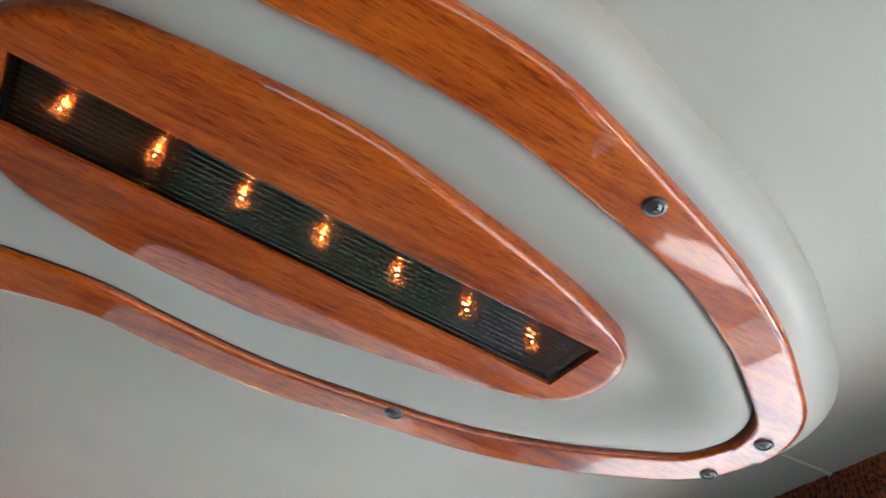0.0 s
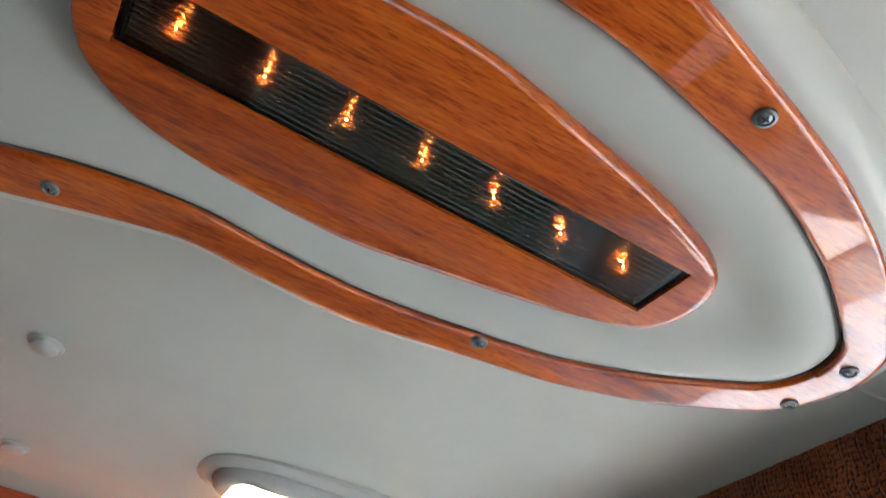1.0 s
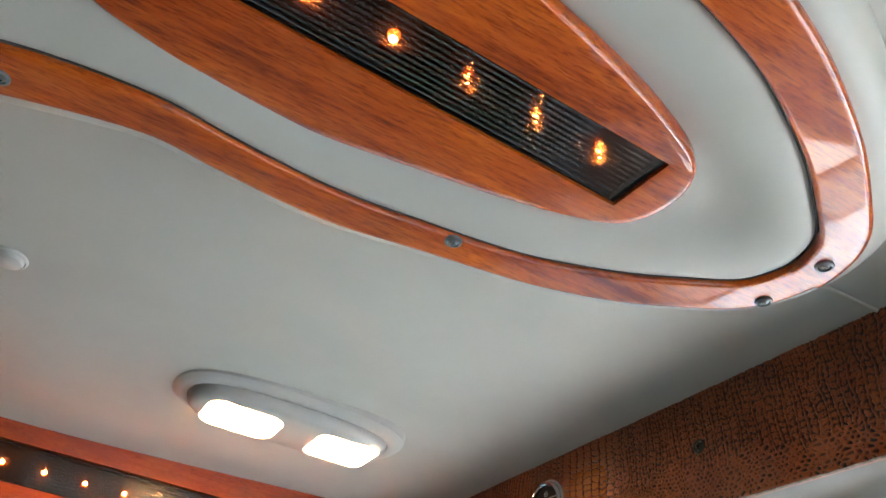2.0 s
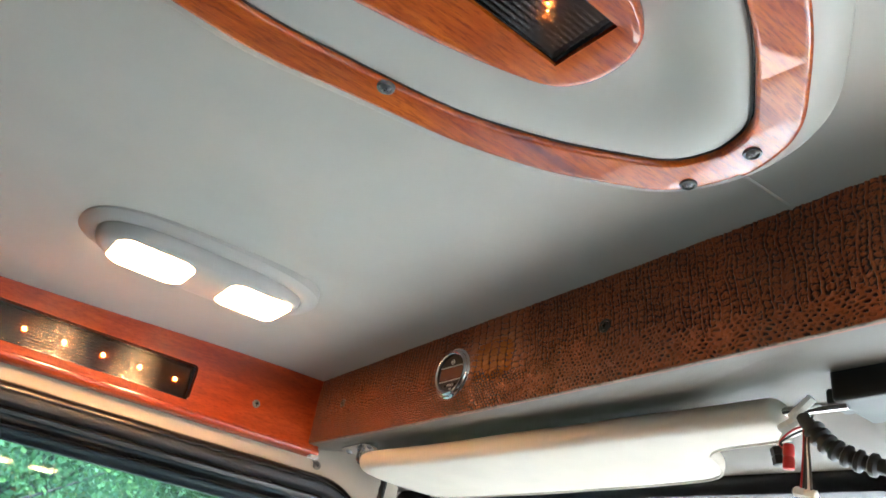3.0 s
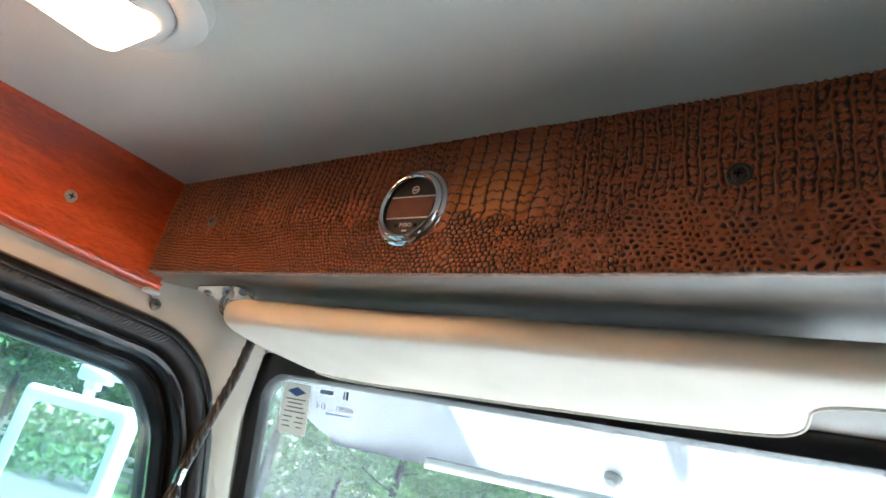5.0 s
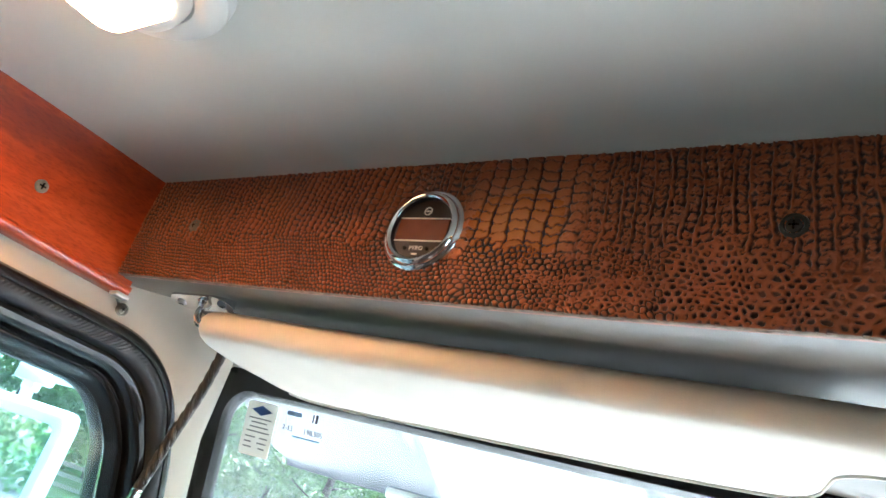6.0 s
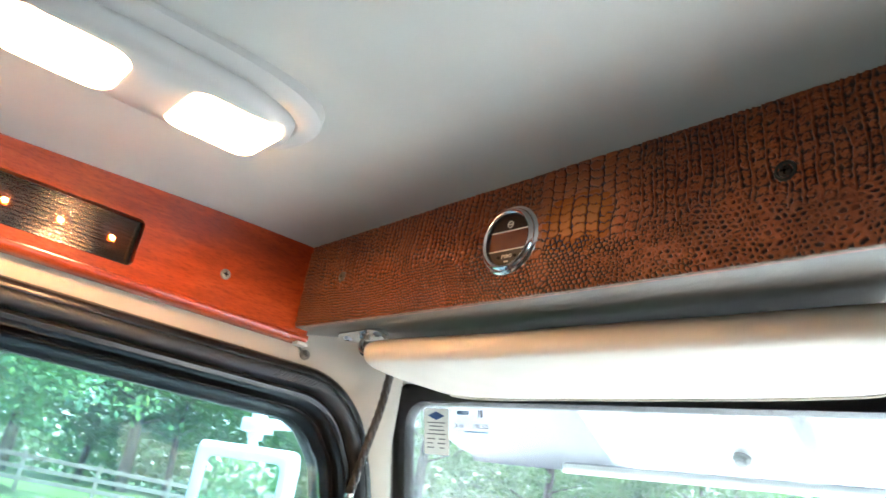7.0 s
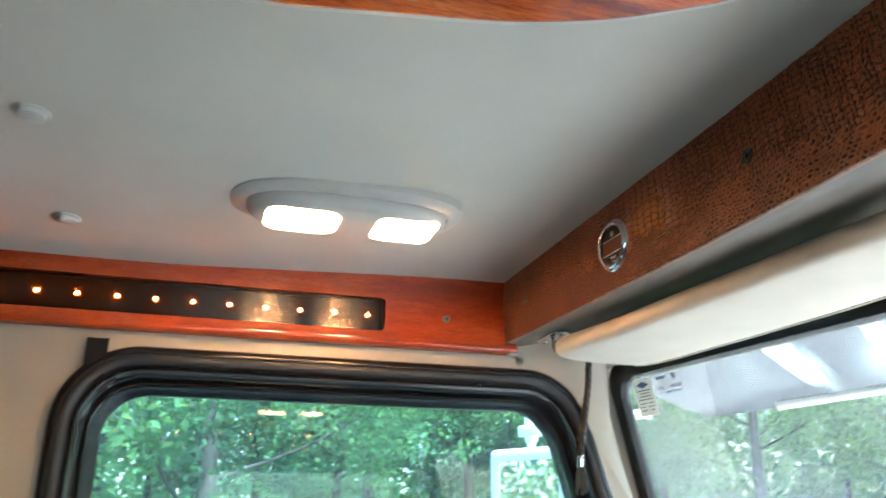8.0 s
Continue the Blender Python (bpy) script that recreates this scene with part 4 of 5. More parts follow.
# ---- wooden side valance with its light strip ----
def side_valance(flip, label):
    X = mirrored if flip else (lambda x: x)
    t = thing("side_valance", label, "wooden valance", "side valances", at=(X(WOOD_X), 0.2, 1.444))
    hole = rounded(-0.172, 0.502, 1.4565, 1.5010, 0.006, 6)

    def place(y, z, d):
        return (X(WOOD_X - d + 0.054 * (z - 1.4785)), y, z)
    bm = holed((-0.798, 0.6905, 1.4465, 1.5415), hole, place, 0.016)
    part("board", bm, WOOD_SIDE, t)
    n = 50
    prof = [(-0.016, 1.4462), (0.0006, 1.4462), (0.0008, 1.4430), (-0.0004, 1.4400), (-0.0034, 1.4382), (-0.008, 1.4375), (-0.016, 1.4375)]
    bead = loft([[(X(WOOD_X + o - 0.0018), y, z) for y in np.linspace(-0.798, 0.6925, n)] for o, z in prof], False, True, True)
    part("bottom_bead", bead, WOOD_SIDE, t, "rounded lower edge")
    screw_parts(t, pose(X(WOOD_X + 0.0004), 0.588, 1.479, 0, -90 if flip else 90), 0.0052, DULL, cup=False)
    return t


side_valance(False, "glossy reddish-orange wooden valance above the side window")
side_valance(True, "glossy reddish-orange wooden valance above the passenger window")
light_strip(Matrix(((0, 0, -1, WOOD_X - 0.0035), (0, 1, 0, 0.0), (1, 0, 0, 1.4785), (0, 0, 0, 1))), -0.170, 0.500, 0.480 - 13 * 0.0449, 14, 0.0449,
            "smoked ribbed light strip with glowing amber bulbs in the side valance", "amber light strips", tilt=0.075)
light_strip(Matrix(((0, 0, 1, mirrored(WOOD_X - 0.0035)), (0, 1, 0, 0.0), (1, 0, 0, 1.4785), (0, 0, 0, 1))), -0.170, 0.500, 0.480 - 13 * 0.0449, 14, 0.0449,
            "smoked ribbed light strip with glowing amber bulbs above the passenger window", "amber light strips", tilt=0.075)

# ---- pyrometer gauge in the header ----
def text_part(name, body, size, m, material, parent, label=""):
    cu = bpy.data.curves.new(name, 'FONT')
    cu.body, cu.size, cu.align_x, cu.align_y = body, size, 'CENTER', 'CENTER'
    cu.extrude = 0.00015
    tmp = new(name, cu)
    me = bpy.data.meshes.new_from_object(tmp.evaluated_get(bpy.context.evaluated_depsgraph_get()))
    bpy.data.objects.remove(tmp)
    me.transform(m)
    me.materials.clear()
    me.materials.append(material)
    ob = new(name, me)
    ob.parent = parent
    if parent.type == 'EMPTY':
        ob.matrix_parent_inverse = Matrix.Translation(-parent.location)
    if label:
        ob["label"] = label
    return ob


FACE = plain("gauge_face", (0.030, 0.018, 0.012), 0.3, vary=0.1, scale=80, bump=0.02)
# brown-orange tone stands for a warm reflection in the display
DISPLAY = plain("gauge_display", (0.16, 0.055, 0.025), 0.15, vary=0.15, scale=60, bump=0.02)
BLACK_WELL = plain("black_well", (0.006, 0.006, 0.007), 0.4, vary=0.1, scale=80, bump=0.02)
WHITE_INK = plain("white_ink", (0.75, 0.72, 0.62), 0.5, vary=0.05, bump=0)
DARK_INK = plain("dark_ink", (0.16, 0.16, 0.17), 0.6, vary=0.1, bump=0)
BLUE_INK = plain("blue_ink", (0.04, 0.10, 0.30), 0.5, vary=0.1, bump=0)
PAPER = paper_mat()


def gauge():
    x, z, y = -0.7815, 1.4995, fascia_y(-0.7815)
    t = thing("gauge", "round digital PYRO gauge in a stepped chrome bezel", "gauge", at=(x, y, z))
    m = pose(x, y, z, 90, 0, 2.6)          # local z points out of the leather, into the cab
    up = Matrix.Translation((0, 0, 0.0031))
    R = 0.0296
    part("bezel", turned([(R, -0.004), (R, 0.0010), (R - 0.0006, 0.0022), (R - 0.0022, 0.0030), (R - 0.0030, 0.0028), (R - 0.0032, 0.0038), (R - 0.0042, 0.0054), (R - 0.0056, 0.0060),
                          (R - 0.0070, 0.0056), (R - 0.0076, 0.0048), (R - 0.0078, 0.0040)], 64, m), CHROME, t, "stepped polished chrome bezel")
    dial = part("dial", turned([(R - 0.0080, 0.0020), (0.0001, 0.0020)], 48, m), FACE, t, "dark dial face")
    part("well", turned([(R - 0.0077, 0.0048), (R - 0.0080, 0.0036), (R - 0.0082, 0.0010)], 48, m), BLACK_WELL, t, "black inner wall of the bezel")
    r = R - 0.0084

    def flat(name, x0, x1, y0, y1, h, mt, lab=""):
        b = box(x0, x1, y0, y1, -0.0010, h)
        bmesh.ops.transform(b, matrix=m @ up, verts=b.verts)
        part(name, b, mt, dial, lab)
    flat("display", -r * 0.90, r * 0.90, -0.0080, 0.0070, -0.0005, DISPLAY, "blank display window, warm reflection put into its colour")
    flat("line", -r * 0.90, r * 0.90, 0.0072, 0.0080, -0.0003, WHITE_INK)
    flat("line", -r * 0.90, r * 0.90, -0.0090, -0.0082, -0.0003, WHITE_INK)
    flat("small_print", -0.0020, 0.0020, -0.0186, -0.0176, -0.0004, WHITE_INK)
    for sx_ in (-0.0085, 0.0085):
        part("button", turned([(0.0012, -0.001), (0.0010, 0.0002), (0.0001, 0.0003)], 12, m @ up @ Matrix.Translation((sx_, -0.0142, 0))), RUBBER, dial)
    part("emblem", turned([(0.0030, -0.0009), (0.0030, -0.0004), (0.0023, -0.0004), (0.0023, -0.0009)], 24, m @ up @ Matrix.Translation((0, 0.0130, 0))), WHITE_INK, dial)
    flat("emblem_bar", -0.0016, 0.0016, 0.0126, 0.0134, -0.0004, WHITE_INK)
    text_part("lettering", "PYRO", 0.0042, m @ up @ Matrix.Translation((0, -0.0140, -0.0006)), WHITE_INK, dial)
    return t


gauge()

# ---- sun visor and its fittings ----
VISOR_D = 0.143


def visor_point(x, w, h):
    """x along the hinge, w from hinge (0) to free edge (1), h off the board's middle."""
    a = Vector((x, 0.722 + 0.125 * (x + 1), 1.4315 + 0.009 * (x + 1)))
    b = Vector((x, 0.862 + 0.150 * (x + 1), 1.4210 + 0.014 * (x + 1)))
    n = Vector((0, a.z - b.z, b.y - a.y)).normalized()
    p = a.lerp(b, w) + n * h
    p.z += 0.0016 * noise.noise((x * 9, w * 2, 0.5))
    return p


def sun_visor():
    t = thing("sun_visor", "padded cream vinyl sun visor folded up above the windshield", "sun visor", at=(-0.74, 0.80, 1.44))
    free = spline([(-1.0185, 0.30, 0), (-1.0180, 0.52, 0), (-1.0140, 0.68, 0), (-1.004, 0.81, 0), (-0.985, 0.875, 0), (-0.955, 0.905, 0), (-0.90, 0.918, 0), (-0.82, 0.920, 0), (-0.72, 0.905, 0), (-0.64, 0.885, 0), (-0.605, 0.868, 0),
                   (-0.586, 0.820, 0), (-0.5735, 0.72, 0), (-0.5650, 0.56, 0), (-0.5590, 0.45, 0), (-0.546, 0.372, 0), (-0.525, 0.335, 0), (-0.495, 0.315, 0), (-0.468, 0.29, 0), (-0.456, 0.22, 0), (-0.453, 0.12, 0)], 8)
    xs, es = [], []
    for p in free:
        if not xs or p.x > xs[-1] + 0.0004:
            xs.append(p.x)
            es.append(p.y)
    loops, rim = [], []
    for x, w1 in zip(xs, es):
        end = min((x - xs[0]) * 0.22, xs[-1] - x)
        k = math.sqrt(max(0.0, 1 - max(0.0, 1 - end / 0.010) ** 2))
        w0 = -0.075 + 0.13 * (1 - k) + 0.16 * (1 - ease(x, xs[0], -0.990))
        hh = 0.0020 + 0.0092 * k
        c, a = (w0 + w1) / 2, max(0.004, (w1 - w0) / 2 * VISOR_D)
        r = min(hh, a)
        sec = []
        for i in range(8):
            b = -math.pi / 2 + math.pi * i / 7
            sec.append((a - r + r * math.cos(b), 0.75 * hh * math.sin(b)))
        for f in (0.75, 0.5, 0.25, 0.0, -0.25, -0.5, -0.75):
            sec.append(((a - r) * f, hh * (0.90 - 0.15 * f)))
        for i in range(8):
            b = math.pi / 2 + math.pi * i / 7
            sec.append((-(a - r) + r * math.cos(b), 1.05 * hh * math.sin(b)))
        for f in (-0.75, -0.5, -0.25, 0.0, 0.25, 0.5, 0.75):
            sec.append(((a - r) * f, -hh * (0.90 - 0.15 * f) - 0.0010 * (1 - f * f)))
        loops.append([visor_point(x, c + u / VISOR_D, h) for u, h in sec])
        rim.append(visor_point(x, w1 - 0.004 / VISOR_D, -hh * 0.72))
    part("pad", loft(loops, True, False, True), VISOR_VINYL, t)
    part("piping", tube([p for p in rim if p.x > -1.00 and p.x < -0.47], 0.0010, 6), VISOR_VINYL, t)
    rod = [visor_point(x, 0.02, 0.0) for x in np.linspace(-0.47, -0.405, 6)]
    part("hinge_rod", tube(rod, 0.0042, 14), CHROME, t, "bare chrome hinge rod")
    return t


sun_visor()


def visor_bracket():
    x, y = -1.012, 0.722
    z = 1.4520
    t = thing("visor_bracket", "chrome hinge bracket screwed under the header beside the visor", "bracket", at=(x, y, z))
    plate = loft([[(x + px, y + py * 0.8, z + o - 0.12 * py) for px, py in rounded(-0.036, 0.036, -0.014, 0.014, 0.013, 8)] for o in (0.006, -0.001, -0.0022)], True, False, True)
    part("plate", plate, CHROME, t)
    part("boss", turned([(0.0065, 0.0), (0.0058, 0.003), (0.0042, 0.005), (0.0001, 0.0053)], 24, pose(x + 0.004, y, z - 0.001, 180)), CHROME, t)
    for dx in (-0.026, 0.026):
        screw_parts(t, pose(x + dx, y, z - 0.0022, 180), 0.0042, STEEL, cup=False)
    path = spline([(x + 0.004, y, z - 0.003), (x + 0.003, y - 0.001, z - 0.010), (x + 0.005, y - 0.001, z - 0.017), (x + 0.014, y + 0.001, z - 0.0210), (x + 0.045, y + 0.004, z - 0.0205)], 6)
    part("elbow", tube(path, 0.0029, 14), CHROME, t)
    return t


visor_bracket()
lone_screw(pose(SIDE_X + 0.002, 0.702, 1.4300, 0, 90), "small dull steel screw in the cream pillar trim", 0.0055, DULL)
lone_screw(pose(SIDE_X + 0.0022, 0.641, 1.3935, 0, 90), "tiny dark screw in the window seal", 0.0026, SCREW_BLACK)


def trim_clip():
    t = thing("trim_clip", "small white plastic clip under the wooden valance's front corner", "clip", at=(WOOD_X, 0.689, 1.437))
    part("body", box(WOOD_X - 0.010, WOOD_X + 0.0020, 0.6800, 0.6930, 1.4345, 1.4385, 0.0012, 2), DOME_PLASTIC, t)
    part("tail", tube([(SIDE_X + 0.0012, 0.6935, 1.4365), (SIDE_X + 0.0012, 0.6975, 1.4330), (SIDE_X + 0.0012, 0.7000, 1.4300)], 0.0009, 6), DULL, t, "thin dark seam wire")
    return t


trim_clip()


def braided_cord():
    brown = plain("brown_cord_leather", (0.022, 0.015, 0.012), 0.45, vary=0.3, scale=120, bump=0.3, grain=900)
    t = thing("braided_cord", "dark brown braided leather cord hanging beside the windshield", "cord", at=(-1.078, 0.79, 1.30))
    axis = spline([(-1.058, 0.798, 1.456), (-1.060, 0.795, 1.40), (-1.066, 0.788, 1.345), (-1.071, 0.782, 1.298)], 40)
    for k in range(3):
        path, rad = [], []
        for i, p in enumerate(axis):
            a = i * 0.30 + k * 2 * math.pi / 3
            path.append((p.x + 0.0022 * math.cos(a), p.y + 0.0022 * math.sin(a), p.z + 0.0022 * math.sin(2 * a)))
            rad.append(0.0027)
        part("strand", tube(path, rad, 8), brown, t)
    e = axis[-1]
    part("ferrule", tube([e + Vector((0, 0, 0.004)), e, e - Vector((0.002, 0, 0.010))], [0.0046, 0.0050, 0.0046], 16), CHROME, t, "chrome end ferrule")
    for k in range(7):
        a = k * 0.9
        tip = e + Vector((-0.002 + 0.006 * math.cos(a), 0.007 * math.sin(a), -0.042 - 0.005 * math.sin(3 * a)))
        part("tassel", tube(spline([e - Vector((0.002, 0, 0.009)), (e + tip) / 2 + Vector((0.002 * math.cos(a), 0.002 * math.sin(a), 0)), tip], 5), 0.0017, 6), brown, t)
    return t


braided_cord()


def door_strap():
    t = thing("wall_strap", "short black strap fixed to the wall above the window seal", "strap", at=(SIDE_X, 0.152, 1.39))
    path = [(0.0, 1.4265), (0.0045, 1.4255), (0.0060, 1.415), (0.0060, 1.395), (0.0050, 1.372)]
    loops = [[(SIDE_X + o + dx, y, z) for o, z in path] for y, dx in ((0.140, 0.0), (0.140, 0.0035), (0.164, 0.0035), (0.164, 0.0))]
    part("webbing", loft(loops, False, True, True), RUBBER, t)
    return t


door_strap()

# ---- loose wiring at the visor's end ----
BLACK_PLASTIC = plain("black_plastic", (0.012, 0.012, 0.013), 0.4, vary=0.2, scale=60, bump=0.1)
RED_PLASTIC = plain("red_plastic", (0.50, 0.020, 0.018), 0.3, vary=0.1, scale=60, bump=0.05)
WHITE_PLASTIC = plain("white_plastic", (0.72, 0.71, 0.66), 0.4, vary=0.05, scale=60, bump=0.05)


def wiring_loom():
    t = thing("wiring_loom", "black corrugated wiring loom with loose connectors hanging from the header", "wiring", at=(-0.40, 0.80, 1.44))
    path = spline([(-0.440, 0.790, 1.432), (-0.430, 0.790, 1.4185), (-0.4125, 0.790, 1.3990), (-0.385, 0.795, 1.3860), (-0.34, 0.80, 1.378), (-0.29, 0.82, 1.374), (-0.22, 0.87, 1.39), (-0.15, 0.93, 1.42)], 20)
    rad = [0.0058 + (0.0028 if 20 < i < 62 and (i // 3) % 2 else 0.0) for i in range(len(path))]
    part("conduit", tube(path, rad, 14), BLACK_PLASTIC, t)

    def plug(name, a, b, r, mt, lab, sides=16):
        a, b = Vector(a), Vector(b)
        part(name, tube([a, a.lerp(b, 0.06), a.lerp(b, 0.45), a.lerp(b, 0.5), a.lerp(b, 0.56), a.lerp(b, 0.97), b], [r * 0.8, r, r, r * 0.86, r, r, r * 0.8], sides), mt, t, lab)
    plug("connector", (-0.4505, 0.790, 1.4085), (-0.4520, 0.790, 1.3885), 0.0044, RED_PLASTIC, "red plug")
    plug("connector", (-0.4625, 0.792, 1.4080), (-0.4600, 0.792, 1.3930), 0.0052, BLACK_PLASTIC, "black plug", 6)
    plug("connector", (-0.4485, 0.790, 1.3720), (-0.4315, 0.791, 1.3672), 0.0040, WHITE_PLASTIC, "white plug", 6)
    plug("connector", (-0.4450, 0.786, 1.4275), (-0.4262, 0.787, 1.4420), 0.0043, WHITE_PLASTIC, "white plug", 6)
    plug("connector", (-0.4560, 0.788, 1.4205), (-0.4400, 0.788, 1.4270), 0.0046, WHITE_PLASTIC, "white plug", 6)
    for k, mt in enumerate((RED_PLASTIC, BLACK_PLASTIC, BLACK_PLASTIC, WHITE_PLASTIC, BLACK_PLASTIC)):
        o = 0.0018 * k
        part("wire", tube(spline([(-0.436 + o, 0.789, 1.428), (-0.4365 + 0.5 * o, 0.788, 1.408), (-0.4395 + 0.8 * o, 0.789, 1.390), (-0.4435 + 1.2 * o, 0.790, 1.3705)], 10), 0.0010, 8), mt, t)
    for k, mt in enumerate((WHITE_PLASTIC, RED_PLASTIC, BLACK_PLASTIC)):
        o = 0.003 * k
        part("wire", tube(spline([(-0.434, 0.788, 1.424 - o), (-0.446, 0.787 + 0.4 * o, 1.4215 - o), (-0.4575, 0.790, 1.4135 - 0.5 * o), (-0.4625 + 1.5 * o, 0.792, 1.4065)], 10), 0.0009, 8), mt, t)
    return t


wiring_loom()


def header_box():
    t = thing("header_box", "plain black plastic box mounted below the header", "box", at=(-0.33, 0.81, 1.43))
    b = box(-0.4125, -0.275, 0.788, 0.850, 1.4365, 1.4720, 0.004, 3)
    part("case", b, BLACK_PLASTIC, t)
    part("lug", box(-0.4190, -0.405, 0.792, 0.822, 1.4365, 1.4500, 0.003, 2), BLACK_PLASTIC, t)
    part("foot", box(-0.39, -0.30, 0.80, 0.84, 1.470, 1.4985, 0.002, 2), BLACK_PLASTIC, t)
    return t


header_box()


# ---- stickers on the glass ----
def on_glass(u0, u1, v0, v1, d0=-0.0006, d1=0.0004):
    return loft([[ws_place(u, v, d) for u, v in ((u0, v0), (u1, v0), (u1, v1), (u0, v1))] for d in (d0, d1)], True, False, True)


def service_sticker():
    t = thing("service_sticker", "small white service sticker with a blue diamond on the windshield", "sticker", at=ws_place(0.047, -0.03))
    L = rounded(0.028, 0.067, -0.061, -0.008, 0.003, 4)
    part("paper", loft([[ws_place(u, v, d) for u, v in L] for d in (-0.0005, 0.0005)], True, False, True), PAPER, t)
    b = loft([[ws_place(u, v, d) for u, v in ((0.0475 - 0.0135, -0.0165), (0.0475, -0.0215), (0.0475 + 0.0135, -0.0165), (0.0475, -0.0115))] for d in (-0.0008, -0.0004)], True, False, True)
    part("diamond", b, BLUE_INK, t, "blue diamond mark")
    for v, a, e in ((-0.0245, 0.033, 0.062), (-0.0285, 0.037, 0.058), (-0.033, 0.036, 0.060), (-0.0375, 0.033, 0.063), (-0.043, 0.033, 0.046), (-0.043, 0.052, 0.062), (-0.048, 0.033, 0.042), (-0.048, 0.050, 0.062), (-0.053, 0.033, 0.044), (-0.053, 0.053, 0.061)):
        part("print_bar", on_glass(a, e, v - 0.0006, v + 0.0006, -0.0008, -0.0004), DARK_INK, t)
    return t


service_sticker()


def oil_sticker():
    t = thing("oil_sticker", "clear film sticker with blue and black marks and handwriting", "sticker", at=ws_place(0.10, -0.02))
    L = rounded(0.074, 0.136, -0.036, -0.006, 0.003, 4)
    part("film", loft([[ws_place(u, v, d) for u, v in L] for d in (-0.0005, 0.0005)], True, False, True), glass_mat("clear_film", (0.985, 0.985, 0.99), 0.15), t, "clear film").visible_shadow = False
    part("logo_bar", on_glass(0.080, 0.098, -0.0140, -0.0100, -0.0008, -0.0004), plain("pale_blue_ink", (0.35, 0.52, 0.72), 0.5, bump=0), t)
    part("logo_bar", on_glass(0.1120, 0.1136, -0.0165, -0.0085, -0.0008, -0.0004), DARK_INK, t)
    part("logo_bar", on_glass(0.1155, 0.1185, -0.0165, -0.0085, -0.0008, -0.0004), DARK_INK, t)
    part("line", on_glass(0.092, 0.126, -0.0335, -0.0322, -0.0008, -0.0004), plain("line_blue_ink", (0.20, 0.45, 0.70), 0.5, bump=0), t)
    u_dir = Vector(ws_place(1, 0)) - Vector(ws_place(0, 0))
    v_dir = (Vector(ws_place(0, 1)) - Vector(ws_place(0, 0))).normalized()
    n_dir = u_dir.cross(v_dir).normalized()
    for body, u in (("2-13", 0.084), ("198,505", 0.116)):
        c = Vector(ws_place(u, -0.0265, -0.0009))
        m = Matrix(((u_dir.x, v_dir.x, n_dir.x, c.x), (u_dir.y, v_dir.y, n_dir.y, c.y), (u_dir.z, v_dir.z, n_dir.z, c.z), (0, 0, 0, 1)))
        text_part("handwriting", body, 0.0075, m, DARK_INK, t)
    return t


oil_sticker()

# ---- outside the cab ----
# uneven tone stands for varied reflections in the steel
VISOR_METAL = plain("exterior_visor_steel", (0.27, 0.295, 0.33), 0.18, 1.0, vary=0.30, scale=5, bump=0.03)
MIRROR = plain("mirror_glass", (0.90, 0.92, 0.92), 0.02, 1.0, vary=0.01, bump=0)


def exterior_visor():
    """A drop visor of bent sheet metal outside, above both panes."""
    t = thing("exterior_visor", "pale metal drop visor mounted outside above the windshield", "exterior visor", at=(MID, 1.1, 1.47))
    us = np.linspace(-0.06, WS_LEN + 0.002, 110)
    prof = [(0.012, 0.055), (0.06, 0.050), (0.14, 0.020), (0.20, -0.012), (0.232, -0.030), (0.240, -0.040), (0.244, -0.038), (0.236, -0.024), (0.20, -0.004), (0.14, 0.030), (0.06, 0.060), (0.012, 0.065)]
    for flip in (False, True):
        loops = []
        for o, v in prof:
            row = []
            for u in us:
                p = ws_place(u, 0.0, 0.0, False)
                k = 1.0 - 0.06 * max(0.0, (0.06 - u) / 0.12) ** 2
                fold = float(np.interp(u, (-0.06, 0.09, 0.9), (-0.034, 0.0, 0.0)))
                # hollow shaped in to break up what the blade reflects
                pressed = 0.030 * (ease(u, 0.10 + 0.45 * o, 0.13 + 0.45 * o) - ease(u, 0.40, 0.44)) * math.sin(math.pi * min(1.0, o / 0.236)) ** 1.5
                v2 = v + pressed
                q = Vector(p) + Vector((-WS_DIR.y, WS_DIR.x, 0)) * o * k + Vector((0, 0, v2 + fold * math.sin(math.pi * min(1.0, o / 0.236))))
                row.append((mirrored(q.x) if flip else q.x, q.y, q.z))
            loops.append(row)
        part("blade", loft(loops, False, True, True), VISOR_METAL, t)
        part("rolled_lip", tube([Vector(p) + Vector((0, 0, 0.004)) for p, u in zip(loops[5], us) if u > 0.09], 0.008, 10), MIRROR_WHITE, t, "white rolled lower lip")
    for x in (-0.803, mirrored(-0.803)):
        y0 = ws_top_y(-0.803) - 0.008
        br = loft([[(x + dx, y, z) for dx in (-0.012, 0.012)] for y, z in ((y0 + 0.088, 1.468), (y0 + 0.108, 1.430), (y0 + 0.152, 1.402), (y0 + 0.150, 1.398), (y0 + 0.102, 1.427), (y0 + 0.080, 1.468))], False, True, True)
        b = part("bracket", br, MIRROR_WHITE, t)
        part("bolt", turned([(0.010, 0), (0.010, 0.004), (0.007, 0.006), (0.0065, 0.009), (0.0001, 0.0095)], 18, pose(x, y0 + 0.135, 1.403, 155)), SCREW_BLACK, b)
    return t


exterior_visor()


